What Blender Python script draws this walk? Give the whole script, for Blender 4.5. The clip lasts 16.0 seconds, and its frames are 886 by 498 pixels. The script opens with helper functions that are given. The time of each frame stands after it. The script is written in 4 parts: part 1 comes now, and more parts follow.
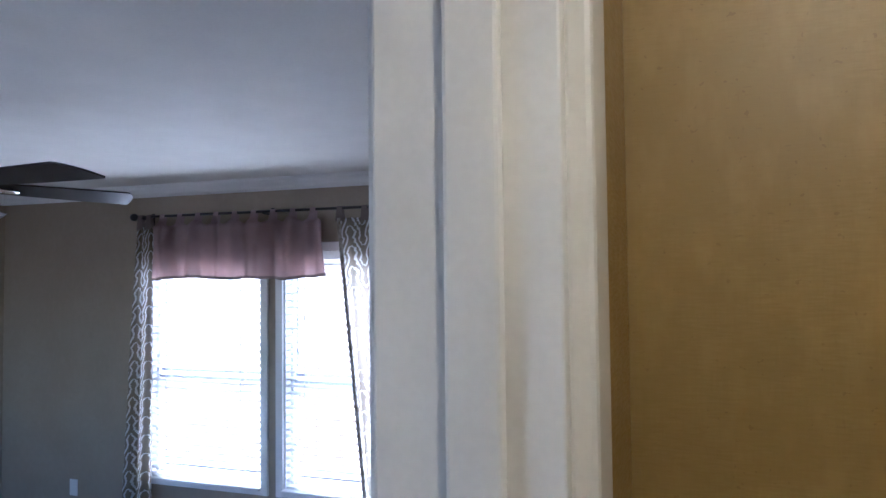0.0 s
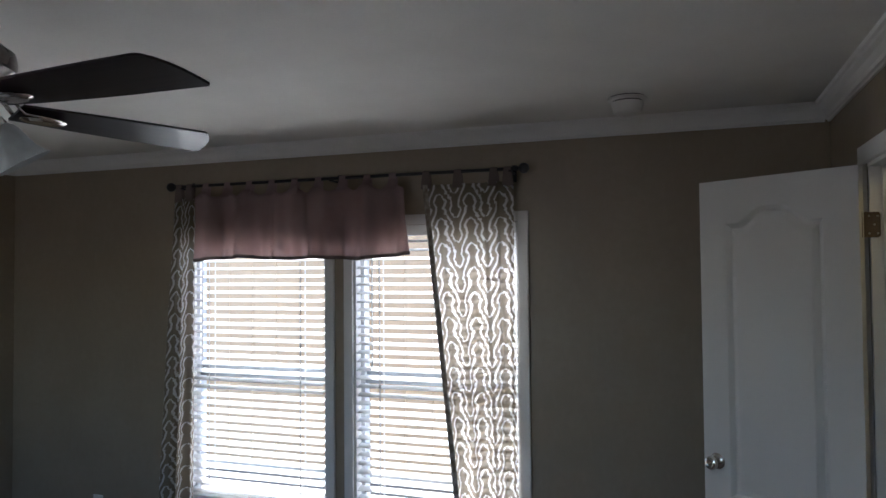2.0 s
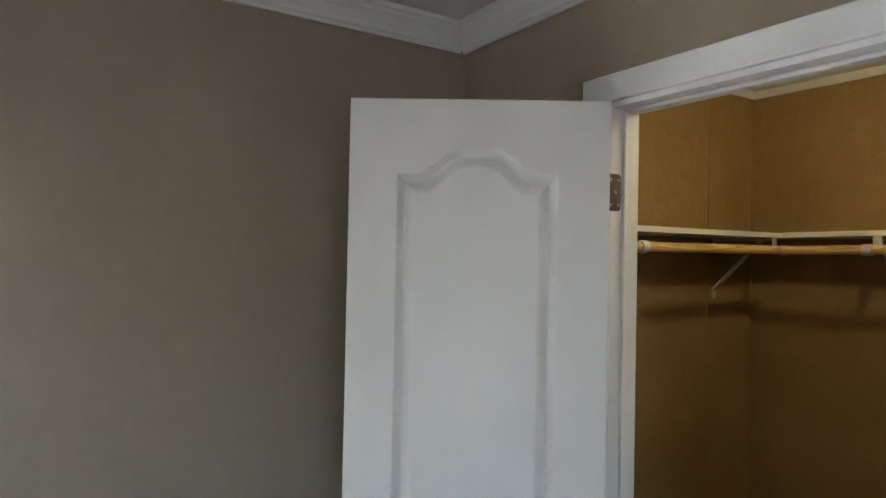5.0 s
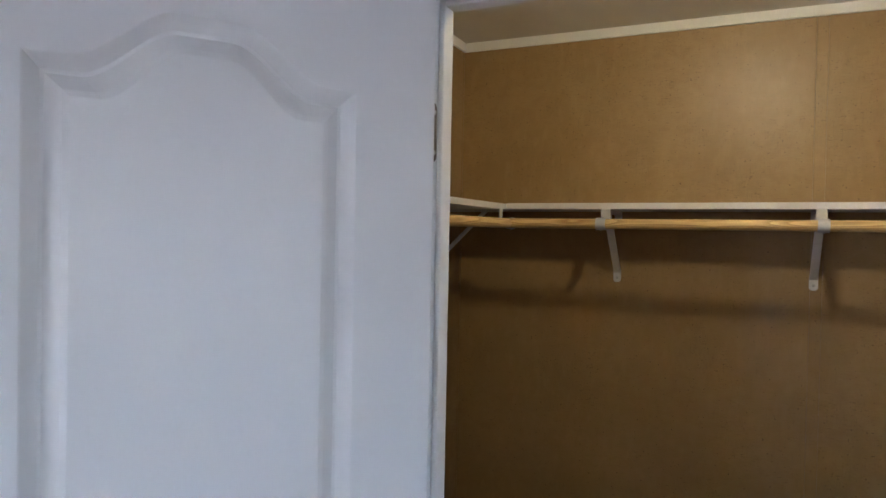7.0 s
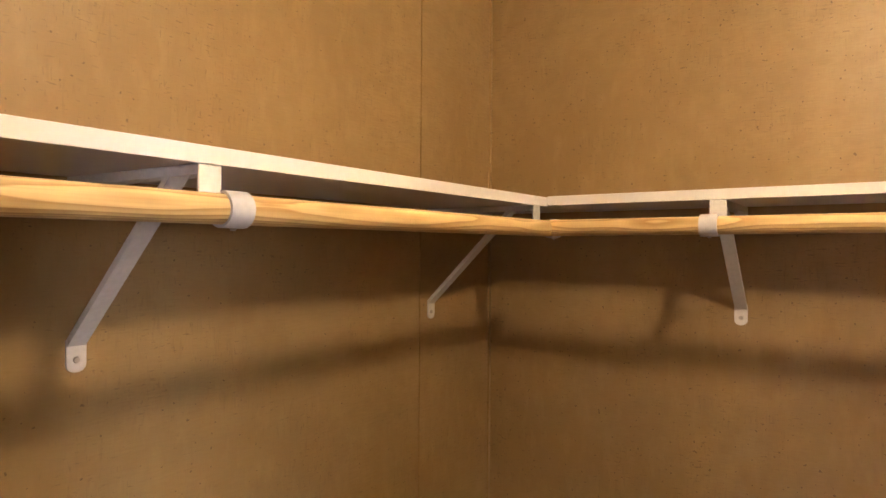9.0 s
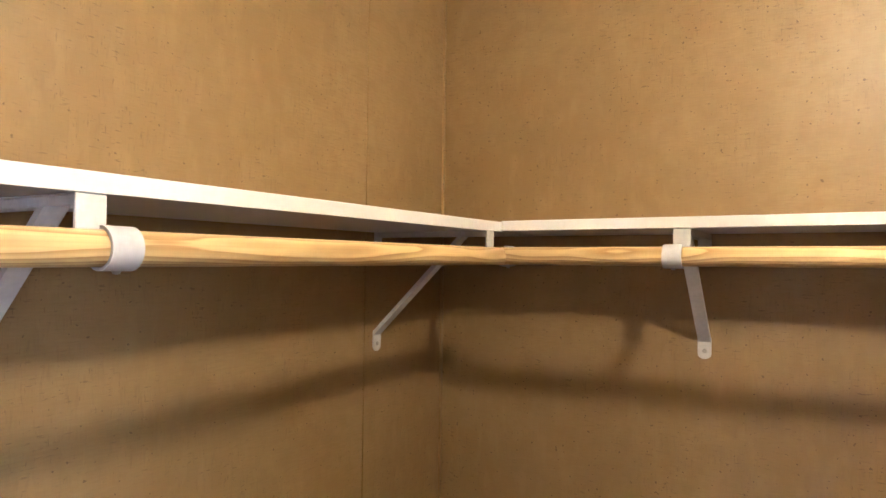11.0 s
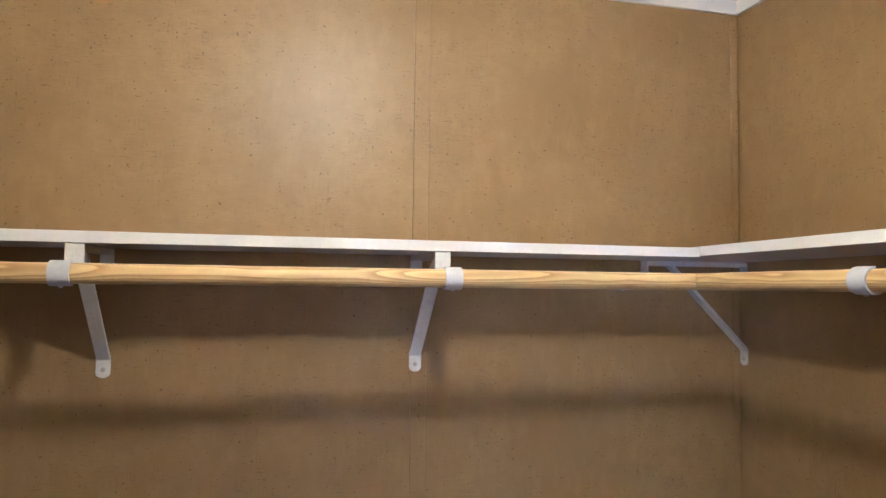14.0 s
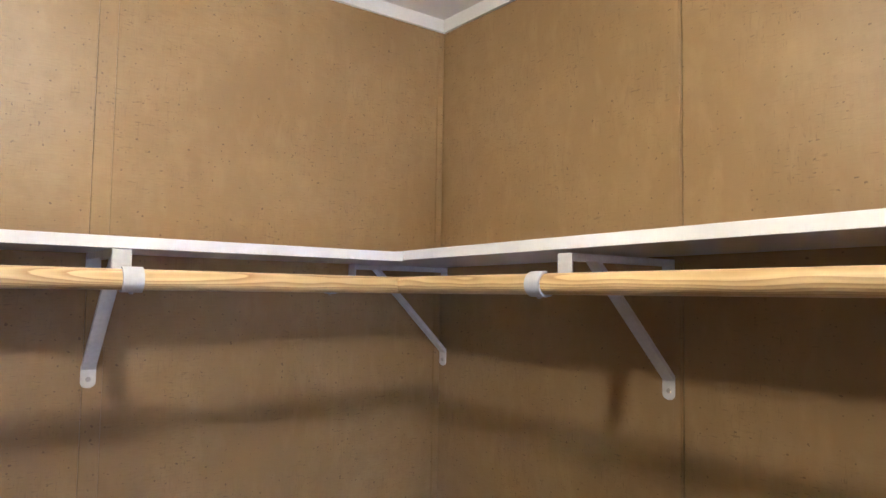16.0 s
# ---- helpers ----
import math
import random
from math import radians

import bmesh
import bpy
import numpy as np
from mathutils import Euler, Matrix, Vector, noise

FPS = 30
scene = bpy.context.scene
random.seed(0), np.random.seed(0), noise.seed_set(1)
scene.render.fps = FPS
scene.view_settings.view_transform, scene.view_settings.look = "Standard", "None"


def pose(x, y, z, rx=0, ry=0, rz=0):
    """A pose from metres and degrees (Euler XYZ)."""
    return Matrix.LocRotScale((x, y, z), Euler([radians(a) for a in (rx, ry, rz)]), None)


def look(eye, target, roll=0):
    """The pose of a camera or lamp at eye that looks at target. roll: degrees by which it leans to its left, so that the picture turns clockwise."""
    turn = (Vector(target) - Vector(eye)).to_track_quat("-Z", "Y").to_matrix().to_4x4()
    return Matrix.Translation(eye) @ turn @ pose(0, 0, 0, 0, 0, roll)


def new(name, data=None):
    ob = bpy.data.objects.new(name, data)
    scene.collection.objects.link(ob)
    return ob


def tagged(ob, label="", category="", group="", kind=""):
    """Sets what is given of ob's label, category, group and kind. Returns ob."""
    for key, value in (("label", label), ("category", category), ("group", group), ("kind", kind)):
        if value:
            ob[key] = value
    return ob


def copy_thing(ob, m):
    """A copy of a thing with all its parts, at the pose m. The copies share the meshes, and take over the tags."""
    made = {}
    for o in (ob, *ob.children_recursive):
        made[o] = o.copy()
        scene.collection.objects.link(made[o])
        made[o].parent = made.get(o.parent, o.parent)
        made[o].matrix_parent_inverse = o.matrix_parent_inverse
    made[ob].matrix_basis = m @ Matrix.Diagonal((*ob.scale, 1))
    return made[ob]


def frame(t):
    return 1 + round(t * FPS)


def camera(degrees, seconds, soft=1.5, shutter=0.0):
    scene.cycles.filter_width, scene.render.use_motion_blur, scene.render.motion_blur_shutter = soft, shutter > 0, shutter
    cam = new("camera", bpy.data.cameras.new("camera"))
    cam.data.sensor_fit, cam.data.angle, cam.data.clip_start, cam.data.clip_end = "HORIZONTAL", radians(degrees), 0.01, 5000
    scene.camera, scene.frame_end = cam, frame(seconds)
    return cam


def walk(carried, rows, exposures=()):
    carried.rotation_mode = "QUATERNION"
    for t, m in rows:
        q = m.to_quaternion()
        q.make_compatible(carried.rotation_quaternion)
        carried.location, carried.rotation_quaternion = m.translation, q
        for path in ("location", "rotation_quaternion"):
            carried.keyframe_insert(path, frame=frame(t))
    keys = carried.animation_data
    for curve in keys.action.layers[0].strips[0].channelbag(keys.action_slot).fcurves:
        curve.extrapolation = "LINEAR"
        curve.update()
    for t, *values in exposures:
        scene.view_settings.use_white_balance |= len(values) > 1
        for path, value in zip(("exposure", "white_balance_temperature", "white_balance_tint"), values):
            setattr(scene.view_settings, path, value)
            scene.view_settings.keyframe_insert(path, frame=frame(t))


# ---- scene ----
cam = camera(66.1, 16.0)
PATH = [
    (0, (0.077, -3.784, 1.762), (-0.564, -1.891, 1.836), -0.6),
    (0.2, (-0.024, -3.785, 1.764), (-0.715, -1.907, 1.842), -0.7),
    (0.5, (-0.178, -3.723, 1.763), (-0.901, -1.860, 1.852), -0.5),
    (1, (-0.375, -3.609, 1.712), (-1.156, -1.77, 1.804), -0.5),
    (1.5, (-0.534, -3.492, 1.697), (-1.296, -1.645, 1.778), -0.5),
    (2, (-0.69, -3.317, 1.684), (-1.31, -1.417, 1.744), -0.5),
    (2.5, (-0.839, -3.125, 1.685), (-1.33, -1.186, 1.716), -0.5),
    (3, (-0.988, -2.92, 1.675), (-1.196, -0.931, 1.688), -0.2),
    (3.5, (-1.052, -2.665, 1.697), (-0.967, -0.667, 1.698), 0.2),
    (4, (-1.156, -2.352, 1.689), (-0.813, -0.382, 1.697), 0.7),
    (4.5, (-1.232, -2.04, 1.672), (-0.466, -0.192, 1.681), 1.1),
    (4.7, (-1.245, -1.926, 1.653), (-0.335, -0.145, 1.677), 1.2),
    (6.8, (-0.996, -1.097, 1.672), (0.808, -0.236, 1.629), 1.0),
    (7, (-0.917, -1.082, 1.669), (0.900, -0.250, 1.634), 1.1),
    (7.5, (-0.616, -1.085, 1.678), (1.209, -0.270, 1.637), 0.7),
    (8, (-0.332, -1.029, 1.673), (1.475, -0.173, 1.617), 0.7),
    (8.5, (-0.139, -0.943, 1.680), (1.612, 0.024, 1.632), 0.6),
    (8.7, (-0.070, -0.918, 1.666), (1.618, 0.154, 1.666), 0.1),
    (10.8, (0.099, -0.878, 1.697), (1.739, 0.271, 1.737), 0.9),
    (11, (0.097, -0.871, 1.700), (1.826, 0.133, 1.750), 0.7),
    (11.5, (0.124, -0.881, 1.680), (2.060, -0.388, 1.767), 0.7),
    (12, (0.083, -0.920, 1.706), (2.079, -0.834, 1.800), 0.7),
    (12.5, (0.065, -0.976, 1.700), (2.054, -1.164, 1.793), 0.9),
    (13, (0.075, -0.994, 1.682), (2.035, -1.378, 1.786), 0.6),
    (13.5, (0.099, -0.962, 1.695), (2.041, -1.432, 1.798), 0.6),
    (14, (0.096, -0.945, 1.713), (2.032, -1.439, 1.811), 0.7),
    (14.5, (0.076, -0.946, 1.720), (1.991, -1.517, 1.811), 0.6),
    (15, (0.067, -0.928, 1.729), (1.929, -1.647, 1.835), 0.8),
    (15.5, (0.097, -0.969, 1.727), (1.846, -1.933, 1.836), 0.7),
    (16, (0.132, -1.005, 1.709), (1.722, -2.212, 1.834), 0.9),
]
# stops, kelvin and tint of the camera's own adjustment along the way
EXPOSURES = [(0, 3.65, 4650, 20), (0.5, 3.2, 4500, 19), (1.0, 2.8, 4900, 15), (1.5, 2.6, 5250, 14), (2.5, 2.35, 5650, 15), (3.5, 2.6, 5750, 15), (4.0, 3.1, 5850, 14), (4.7, 4.0, 5700, 11),
             (7, 4.35, 5000, 20), (8, 4.9, 5250, 30), (8.7, 5.45, 5800, 35), (11, 5.85, 4950, 28), (11.6, 5.95, 4650, 26), (12.5, 5.5, 4400, 26), (16, 5.4, 4400, 28)]
walk(cam, [(t, look(eye, target, roll)) for t, eye, target, roll in PATH], EXPOSURES)

# ---------------------------------------------------------------- light
world = bpy.data.worlds.new("world")
scene.world = world
world.use_nodes = True
wn, wl = world.node_tree.nodes, world.node_tree.links
sky = wn.new("ShaderNodeTexSky")
sky.sky_type = "NISHITA"
sky.sun_disc = False
sky.sun_elevation = radians(40.5)
sky.sun_rotation = radians(-28)
sky.air_density = 1.0
wn["Background"].inputs["Strength"].default_value = 0.15
wl.new(sky.outputs["Color"], wn["Background"].inputs["Color"])

sun_data = bpy.data.lights.new("sun", "SUN")
sun_data.energy = 5.0
sun_data.angle = radians(0.5)
sun_data.color = (1.0, 0.95, 0.87)
sun = new("sun", sun_data)
# from the north-west, steep enough to land on the slats and the curtain, hardly on the floor
sun.matrix_world = look((-4.70, 8.83, 8.55), (0, 0, 0))

# daylight fill added in an assumed opening of the unseen south wall
south_data = bpy.data.lights.new("south_fill_light", "AREA")
south_data.shape, south_data.size, south_data.size_y = "RECTANGLE", 1.7, 1.05
south_data.energy = 0.08
south_data.color = (0.90, 0.95, 1.0)
south_light = new("south_fill_light", south_data)
south_light.matrix_world = look((-2.6, -5.03, 1.45), (-2.6, 0.0, 1.35))

# ---------------------------------------------------------------- materials
def mat(name, c1, c2=None, scale=6.0, rough=0.6, bump=0.0, bump_scale=120.0, metal=0.0, stretch=(1, 1, 1), fine=0.5, coords="Object"):
    """A mottled surface: two tones at two scales, a fine relief, uneven gloss."""
    m = bpy.data.materials.new(name)
    m.use_nodes = True
    n, l = m.node_tree.nodes, m.node_tree.links
    b = n["Principled BSDF"]
    c2 = c2 or tuple(v * 0.85 for v in c1)
    co = n.new("ShaderNodeTexCoord")
    mp = n.new("ShaderNodeMapping")
    mp.inputs["Scale"].default_value = stretch
    l.new(co.outputs[coords], mp.inputs["Vector"])
    big = n.new("ShaderNodeTexNoise")
    big.inputs["Scale"].default_value = scale
    big.inputs["Detail"].default_value = 5
    small = n.new("ShaderNodeTexNoise")
    small.inputs["Scale"].default_value = bump_scale
    small.inputs["Detail"].default_value = 3
    l.new(mp.outputs[0], big.inputs["Vector"])
    l.new(mp.outputs[0], small.inputs["Vector"])
    mixv = n.new("ShaderNodeMix")
    mixv.inputs[0].default_value = fine
    l.new(big.outputs["Fac"], mixv.inputs[2])
    l.new(small.outputs["Fac"], mixv.inputs[3])
    ramp = n.new("ShaderNodeValToRGB")
    ramp.color_ramp.elements[0].position, ramp.color_ramp.elements[1].position = 0.35, 0.65
    ramp.color_ramp.elements[0].color, ramp.color_ramp.elements[1].color = (*c2, 1), (*c1, 1)
    l.new(mixv.outputs[0], ramp.inputs[0])
    l.new(ramp.outputs[0], b.inputs["Base Color"])
    mr = n.new("ShaderNodeMapRange")
    mr.inputs["To Min"].default_value, mr.inputs["To Max"].default_value = max(0.02, rough - 0.07), min(1, rough + 0.07)
    l.new(big.outputs["Fac"], mr.inputs[0])
    l.new(mr.outputs[0], b.inputs["Roughness"])
    b.inputs["Metallic"].default_value = metal
    if bump:
        bp = n.new("ShaderNodeBump")
        bp.inputs["Strength"].default_value = bump
        bp.inputs["Distance"].default_value = 0.002
        l.new(small.outputs["Fac"], bp.inputs["Height"])
        l.new(bp.outputs[0], b.inputs["Normal"])
    return m


def vinyl(name, light, mid, fleck, rough, fleck_amount, weave=0.3):
    """Printed vinyl wallboard: a cross-hatched linen ground with small dark flecks."""
    m = bpy.data.materials.new(name)
    m.use_nodes = True
    n, l = m.node_tree.nodes, m.node_tree.links
    b = n["Principled BSDF"]
    co = n.new("ShaderNodeTexCoord")
    def field(sx, sz, detail, lo, hi):
        mp = n.new("ShaderNodeMapping")
        mp.inputs["Scale"].default_value = (sx, sx, sz)
        l.new(co.outputs["Object"], mp.inputs["Vector"])
        t = n.new("ShaderNodeTexNoise")
        t.inputs["Scale"].default_value = 1
        t.inputs["Detail"].default_value = detail
        l.new(mp.outputs[0], t.inputs["Vector"])
        r = n.new("ShaderNodeMapRange")
        r.inputs["From Min"].default_value, r.inputs["From Max"].default_value = lo, hi
        l.new(t.outputs["Fac"], r.inputs[0])
        return r.outputs[0]
    def mixed(fac, a, c):
        x = n.new("ShaderNodeMix")
        x.data_type = "RGBA"
        if isinstance(fac, float):
            x.inputs[0].default_value = fac
        else:
            l.new(fac, x.inputs[0])
        for i, v in ((6, a), (7, c)):
            if isinstance(v, tuple):
                x.inputs[i].default_value = (*v, 1)
            else:
                l.new(v, x.inputs[i])
        return x.outputs[2]
    def times(a, c):
        x = n.new("ShaderNodeMath")
        x.operation = "MULTIPLY"
        for i, v in ((0, a), (1, c)):
            if isinstance(v, float):
                x.inputs[i].default_value = v
            else:
                l.new(v, x.inputs[i])
        return x.outputs[0]
    clouds = field(3.0, 3.0, 4, 0.35, 0.65)
    horizontal = field(45, 420, 3, 0.35, 0.7)
    vertical = field(420, 45, 3, 0.35, 0.7)
    c = mixed(clouds, light, mid)
    c = mixed(times(horizontal, weave), c, mid)
    c = mixed(times(vertical, weave * 0.5), c, mid)
    mottle = field(22, 30, 5, 0.42, 0.66)
    c = mixed(times(mottle, 0.55), c, mid)
    pale = field(34, 15, 4, 0.50, 0.72)
    c = mixed(times(pale, 0.5), c, light)
    patches = field(8, 8, 4, 0.42, 0.60)
    ticks_h = times(field(55, 300, 3, 0.63, 0.72), patches)
    ticks_v = times(field(300, 60, 3, 0.64, 0.73), patches)
    dots = field(120, 140, 1, 0.72, 0.76)
    c = mixed(times(ticks_h, fleck_amount), c, fleck)
    c = mixed(times(ticks_v, 0.8 * fleck_amount), c, fleck)
    c = mixed(times(dots, 1.3 * fleck_amount), c, fleck)
    streaks = field(150, 26, 3, 0.56, 0.80)
    c = mixed(times(times(streaks, patches), 0.5 * fleck_amount), c, fleck)
    l.new(c, b.inputs["Base Color"])
    mr = n.new("ShaderNodeMapRange")
    mr.inputs["To Min"].default_value, mr.inputs["To Max"].default_value = rough - 0.05, rough + 0.06
    l.new(horizontal, mr.inputs[0])
    l.new(mr.outputs[0], b.inputs["Roughness"])
    bp = n.new("ShaderNodeBump")
    bp.inputs["Strength"].default_value = 0.07
    bp.inputs["Distance"].default_value = 0.001
    l.new(horizontal, bp.inputs["Height"])
    l.new(bp.outputs[0], b.inputs["Normal"])
    return m


def wood(name, light, dark, along, rough=0.45, ring=34.0, grain=22.0, line_start=0.0):
    """Long grain along one axis (0, 1 or 2)."""
    m = bpy.data.materials.new(name)
    m.use_nodes = True
    n, l = m.node_tree.nodes, m.node_tree.links
    b = n["Principled BSDF"]
    co = n.new("ShaderNodeTexCoord")
    mp = n.new("ShaderNodeMapping")
    mp.inputs["Scale"].default_value = tuple(0.07 if i == along else 1.0 for i in range(3))
    l.new(co.outputs["Object"], mp.inputs["Vector"])
    warp = n.new("ShaderNodeTexNoise")
    warp.inputs["Scale"].default_value = grain
    warp.inputs["Detail"].default_value = 2
    l.new(mp.outputs[0], warp.inputs["Vector"])
    mul = n.new("ShaderNodeMath")
    mul.operation = "MULTIPLY"
    mul.inputs[1].default_value = ring
    l.new(warp.outputs["Fac"], mul.inputs[0])
    sine = n.new("ShaderNodeMath")
    sine.operation = "SINE"
    l.new(mul.outputs[0], sine.inputs[0])
    r = n.new("ShaderNodeValToRGB")
    r.color_ramp.elements[0].position, r.color_ramp.elements[1].position = line_start, 0.95
    r.color_ramp.elements[0].color, r.color_ramp.elements[1].color = (*light, 1), (*dark, 1)
    l.new(sine.outputs[0], r.inputs[0])
    l.new(r.outputs[0], b.inputs["Base Color"])
    b.inputs["Roughness"].default_value = rough
    return m


def pine(name, light, dark, along, pith):
    """Dowel wood cut from growth rings round a pith beside the rod, which wanders along it and leaves long pointed ovals."""
    m = bpy.data.materials.new(name)
    m.use_nodes = True
    n, l = m.node_tree.nodes, m.node_tree.links
    b = n["Principled BSDF"]
    co = n.new("ShaderNodeTexCoord")

    def scaled(k_along, k_across):
        mp = n.new("ShaderNodeMapping")
        mp.inputs["Scale"].default_value = tuple(k_along if i == along else k_across for i in range(3))
        l.new(co.outputs["Object"], mp.inputs["Vector"])
        return mp.outputs[0]

    def noise(vector, detail):
        t = n.new("ShaderNodeTexNoise")
        t.inputs["Scale"].default_value = 1
        t.inputs["Detail"].default_value = detail
        l.new(vector, t.inputs["Vector"])
        return t

    def op(kind, a, c=0.0):
        x = n.new("ShaderNodeMath")
        x.operation = kind
        for i, v in ((0, a), (1, c)):
            if isinstance(v, (int, float)):
                x.inputs[i].default_value = v
            else:
                l.new(v, x.inputs[i])
        return x.outputs[0]

    away = n.new("ShaderNodeVectorMath")
    away.operation = "SUBTRACT"
    away.inputs[1].default_value = pith
    l.new(co.outputs["Object"], away.inputs[0])
    flat = n.new("ShaderNodeVectorMath")
    flat.operation = "MULTIPLY"
    flat.inputs[1].default_value = tuple(0.0 if i == along else 1.0 for i in range(3))
    l.new(away.outputs[0], flat.inputs[0])
    radius = n.new("ShaderNodeVectorMath")
    radius.operation = "LENGTH"
    l.new(flat.outputs[0], radius.inputs[0])
    wander = noise(scaled(2.4, 10.0), 2).outputs["Fac"]
    fibre = noise(scaled(9.0, 700.0), 2).outputs["Fac"]
    r = op("ADD", radius.outputs["Value"], op("MULTIPLY", wander, 0.026))
    rings = op("FRACT", op("MULTIPLY", r, 310.0))
    late = n.new("ShaderNodeValToRGB")
    late.color_ramp.elements[0].position, late.color_ramp.elements[1].position = 0.30, 0.90
    late.color_ramp.elements[0].color, late.color_ramp.elements[1].color = (*light, 1), (*dark, 1)
    last = late.color_ramp.elements.new(0.99)
    last.color = (*light, 1)
    l.new(rings, late.inputs[0])
    streak = n.new("ShaderNodeMapRange")
    streak.inputs["From Min"].default_value, streak.inputs["From Max"].default_value = 0.5, 0.75
    streak.inputs["To Max"].default_value = 0.45
    l.new(fibre, streak.inputs[0])
    mix = n.new("ShaderNodeMix")
    mix.data_type = "RGBA"
    l.new(streak.outputs[0], mix.inputs[0])
    l.new(late.outputs[0], mix.inputs[6])
    mix.inputs[7].default_value = (*(0.5 * (p + q) for p, q in zip(light, dark)), 1)
    l.new(mix.outputs[2], b.inputs["Base Color"])
    b.inputs["Roughness"].default_value = 0.42
    return m


def open_weave(m, shader, share):
    """The gaps between the threads of a thin cloth."""
    n, l = m.node_tree.nodes, m.node_tree.links
    gap = n.new("ShaderNodeBsdfTransparent")
    mx = n.new("ShaderNodeMixShader")
    mx.inputs[0].default_value = share
    l.new(shader.outputs[0], mx.inputs[1])
    l.new(gap.outputs[0], mx.inputs[2])
    l.new(mx.outputs[0], n["Material Output"].inputs["Surface"])


def cloth(name, c1, c2, through_light, scale=500.0, gaps=0.0):
    m = mat(name, c1, c2, 9.0, 0.9, 0.3, scale)
    n, l = m.node_tree.nodes, m.node_tree.links
    b = n["Principled BSDF"]
    tr = n.new("ShaderNodeBsdfTranslucent")
    l.new(b.inputs["Base Color"].links[0].from_socket, tr.inputs["Color"])
    mx = n.new("ShaderNodeMixShader")
    mx.inputs[0].default_value = through_light
    l.new(b.outputs[0], mx.inputs[1])
    l.new(tr.outputs[0], mx.inputs[2])
    open_weave(m, mx, gaps)
    return m


def ikat(name, ground, line, through_ground, through_line):
    """Printed curtain: chains of nested pointed ovals in white on taupe; the white lets more light through. Uses the cloth's UV in metres."""
    m = bpy.data.materials.new(name)
    m.use_nodes = True
    n, l = m.node_tree.nodes, m.node_tree.links
    b = n["Principled BSDF"]
    b.inputs["Roughness"].default_value = 0.9
    uv = n.new("ShaderNodeTexCoord")
    wob = n.new("ShaderNodeTexNoise")
    wob.inputs["Scale"].default_value = 60
    wob.inputs["Detail"].default_value = 3
    l.new(uv.outputs["UV"], wob.inputs["Vector"])
    sep = n.new("ShaderNodeSeparateXYZ")
    l.new(uv.outputs["UV"], sep.inputs[0])
    def op(kind, a, c=0.0):
        x = n.new("ShaderNodeMath")
        x.operation = kind
        for i, v in ((0, a), (1, c)):
            if isinstance(v, (int, float)):
                x.inputs[i].default_value = v
            else:
                l.new(v, x.inputs[i])
        return x.outputs[0]
    jog = op("MULTIPLY", op("SUBTRACT", wob.outputs["Fac"], 0.5), 0.022)
    u = op("ADD", sep.outputs[0], jog)
    v = op("ADD", op("ADD", sep.outputs[1], op("MULTIPLY", jog, 1.3)), -0.108)
    period, rise = 0.166, 0.122
    fu = op("FRACT", op("DIVIDE", u, period))
    mu = op("ABSOLUTE", op("SUBTRACT", fu, 0.5))
    fv = op("FRACT", op("DIVIDE", v, rise))
    # how far the line stands from the column's middle on its way down from a bulb's tip to the next one's
    stops = ((0.0, 0.5), (0.04, 0.41), (0.16, 0.305), (0.28, 0.385), (0.40, 0.34), (0.5, 0.25), (0.6, 0.16), (0.72, 0.115), (0.84, 0.195), (0.96, 0.09), (1.0, 0.0))
    aways = []
    for low in (0.0, 0.5):
        shape = n.new("ShaderNodeValToRGB")
        shape.color_ramp.interpolation = "LINEAR"
        for k in range(len(stops) - 2):
            shape.color_ramp.elements.new(0.5)
        for e, (p, val) in zip(shape.color_ramp.elements, stops):
            e.position, e.color = p, (val, val, val, 1)
        l.new(op("ADD", op("MULTIPLY", fv, 0.5), low), shape.inputs[0])
        aways.append(op("ABSOLUTE", op("SUBTRACT", mu, shape.outputs[0])))
    away = op("MINIMUM", aways[0], aways[1])
    soft_edge = n.new("ShaderNodeMapRange")
    soft_edge.inputs["From Min"].default_value, soft_edge.inputs["From Max"].default_value = 0.050, 0.024
    l.new(away, soft_edge.inputs[0])
    line_fac = soft_edge.outputs[0]
    mixc = n.new("ShaderNodeMix")
    mixc.data_type = "RGBA"
    mixc.inputs[6].default_value = (*ground, 1)
    mixc.inputs[7].default_value = (*line, 1)
    l.new(line_fac, mixc.inputs[0])
    l.new(mixc.outputs[2], b.inputs["Base Color"])
    tr = n.new("ShaderNodeBsdfTranslucent")
    l.new(mixc.outputs[2], tr.inputs["Color"])
    amount = n.new("ShaderNodeMapRange")
    amount.inputs["To Min"].default_value, amount.inputs["To Max"].default_value = through_ground, through_line
    l.new(line_fac, amount.inputs[0])
    mx = n.new("ShaderNodeMixShader")
    l.new(amount.outputs[0], mx.inputs[0])
    l.new(b.outputs[0], mx.inputs[1])
    l.new(tr.outputs[0], mx.inputs[2])
    open_weave(m, mx, 0.22)
    return m


def glow(name, color, strength):
    m = bpy.data.materials.new(name)
    m.use_nodes = True
    b = m.node_tree.nodes["Principled BSDF"]
    b.inputs["Base Color"].default_value = (0.9, 0.88, 0.82, 1)
    b.inputs["Emission Color"].default_value = (*color, 1)
    b.inputs["Emission Strength"].default_value = strength
    return m


def clear_glass(name):
    m = bpy.data.materials.new(name)
    m.use_nodes = True
    b = m.node_tree.nodes["Principled BSDF"]
    b.inputs["Base Color"].default_value = (0.97, 0.98, 0.98, 1)
    b.inputs["Roughness"].default_value = 0.02
    b.inputs["IOR"].default_value = 1.05
    b.inputs["Transmission Weight"].default_value = 1.0
    return m


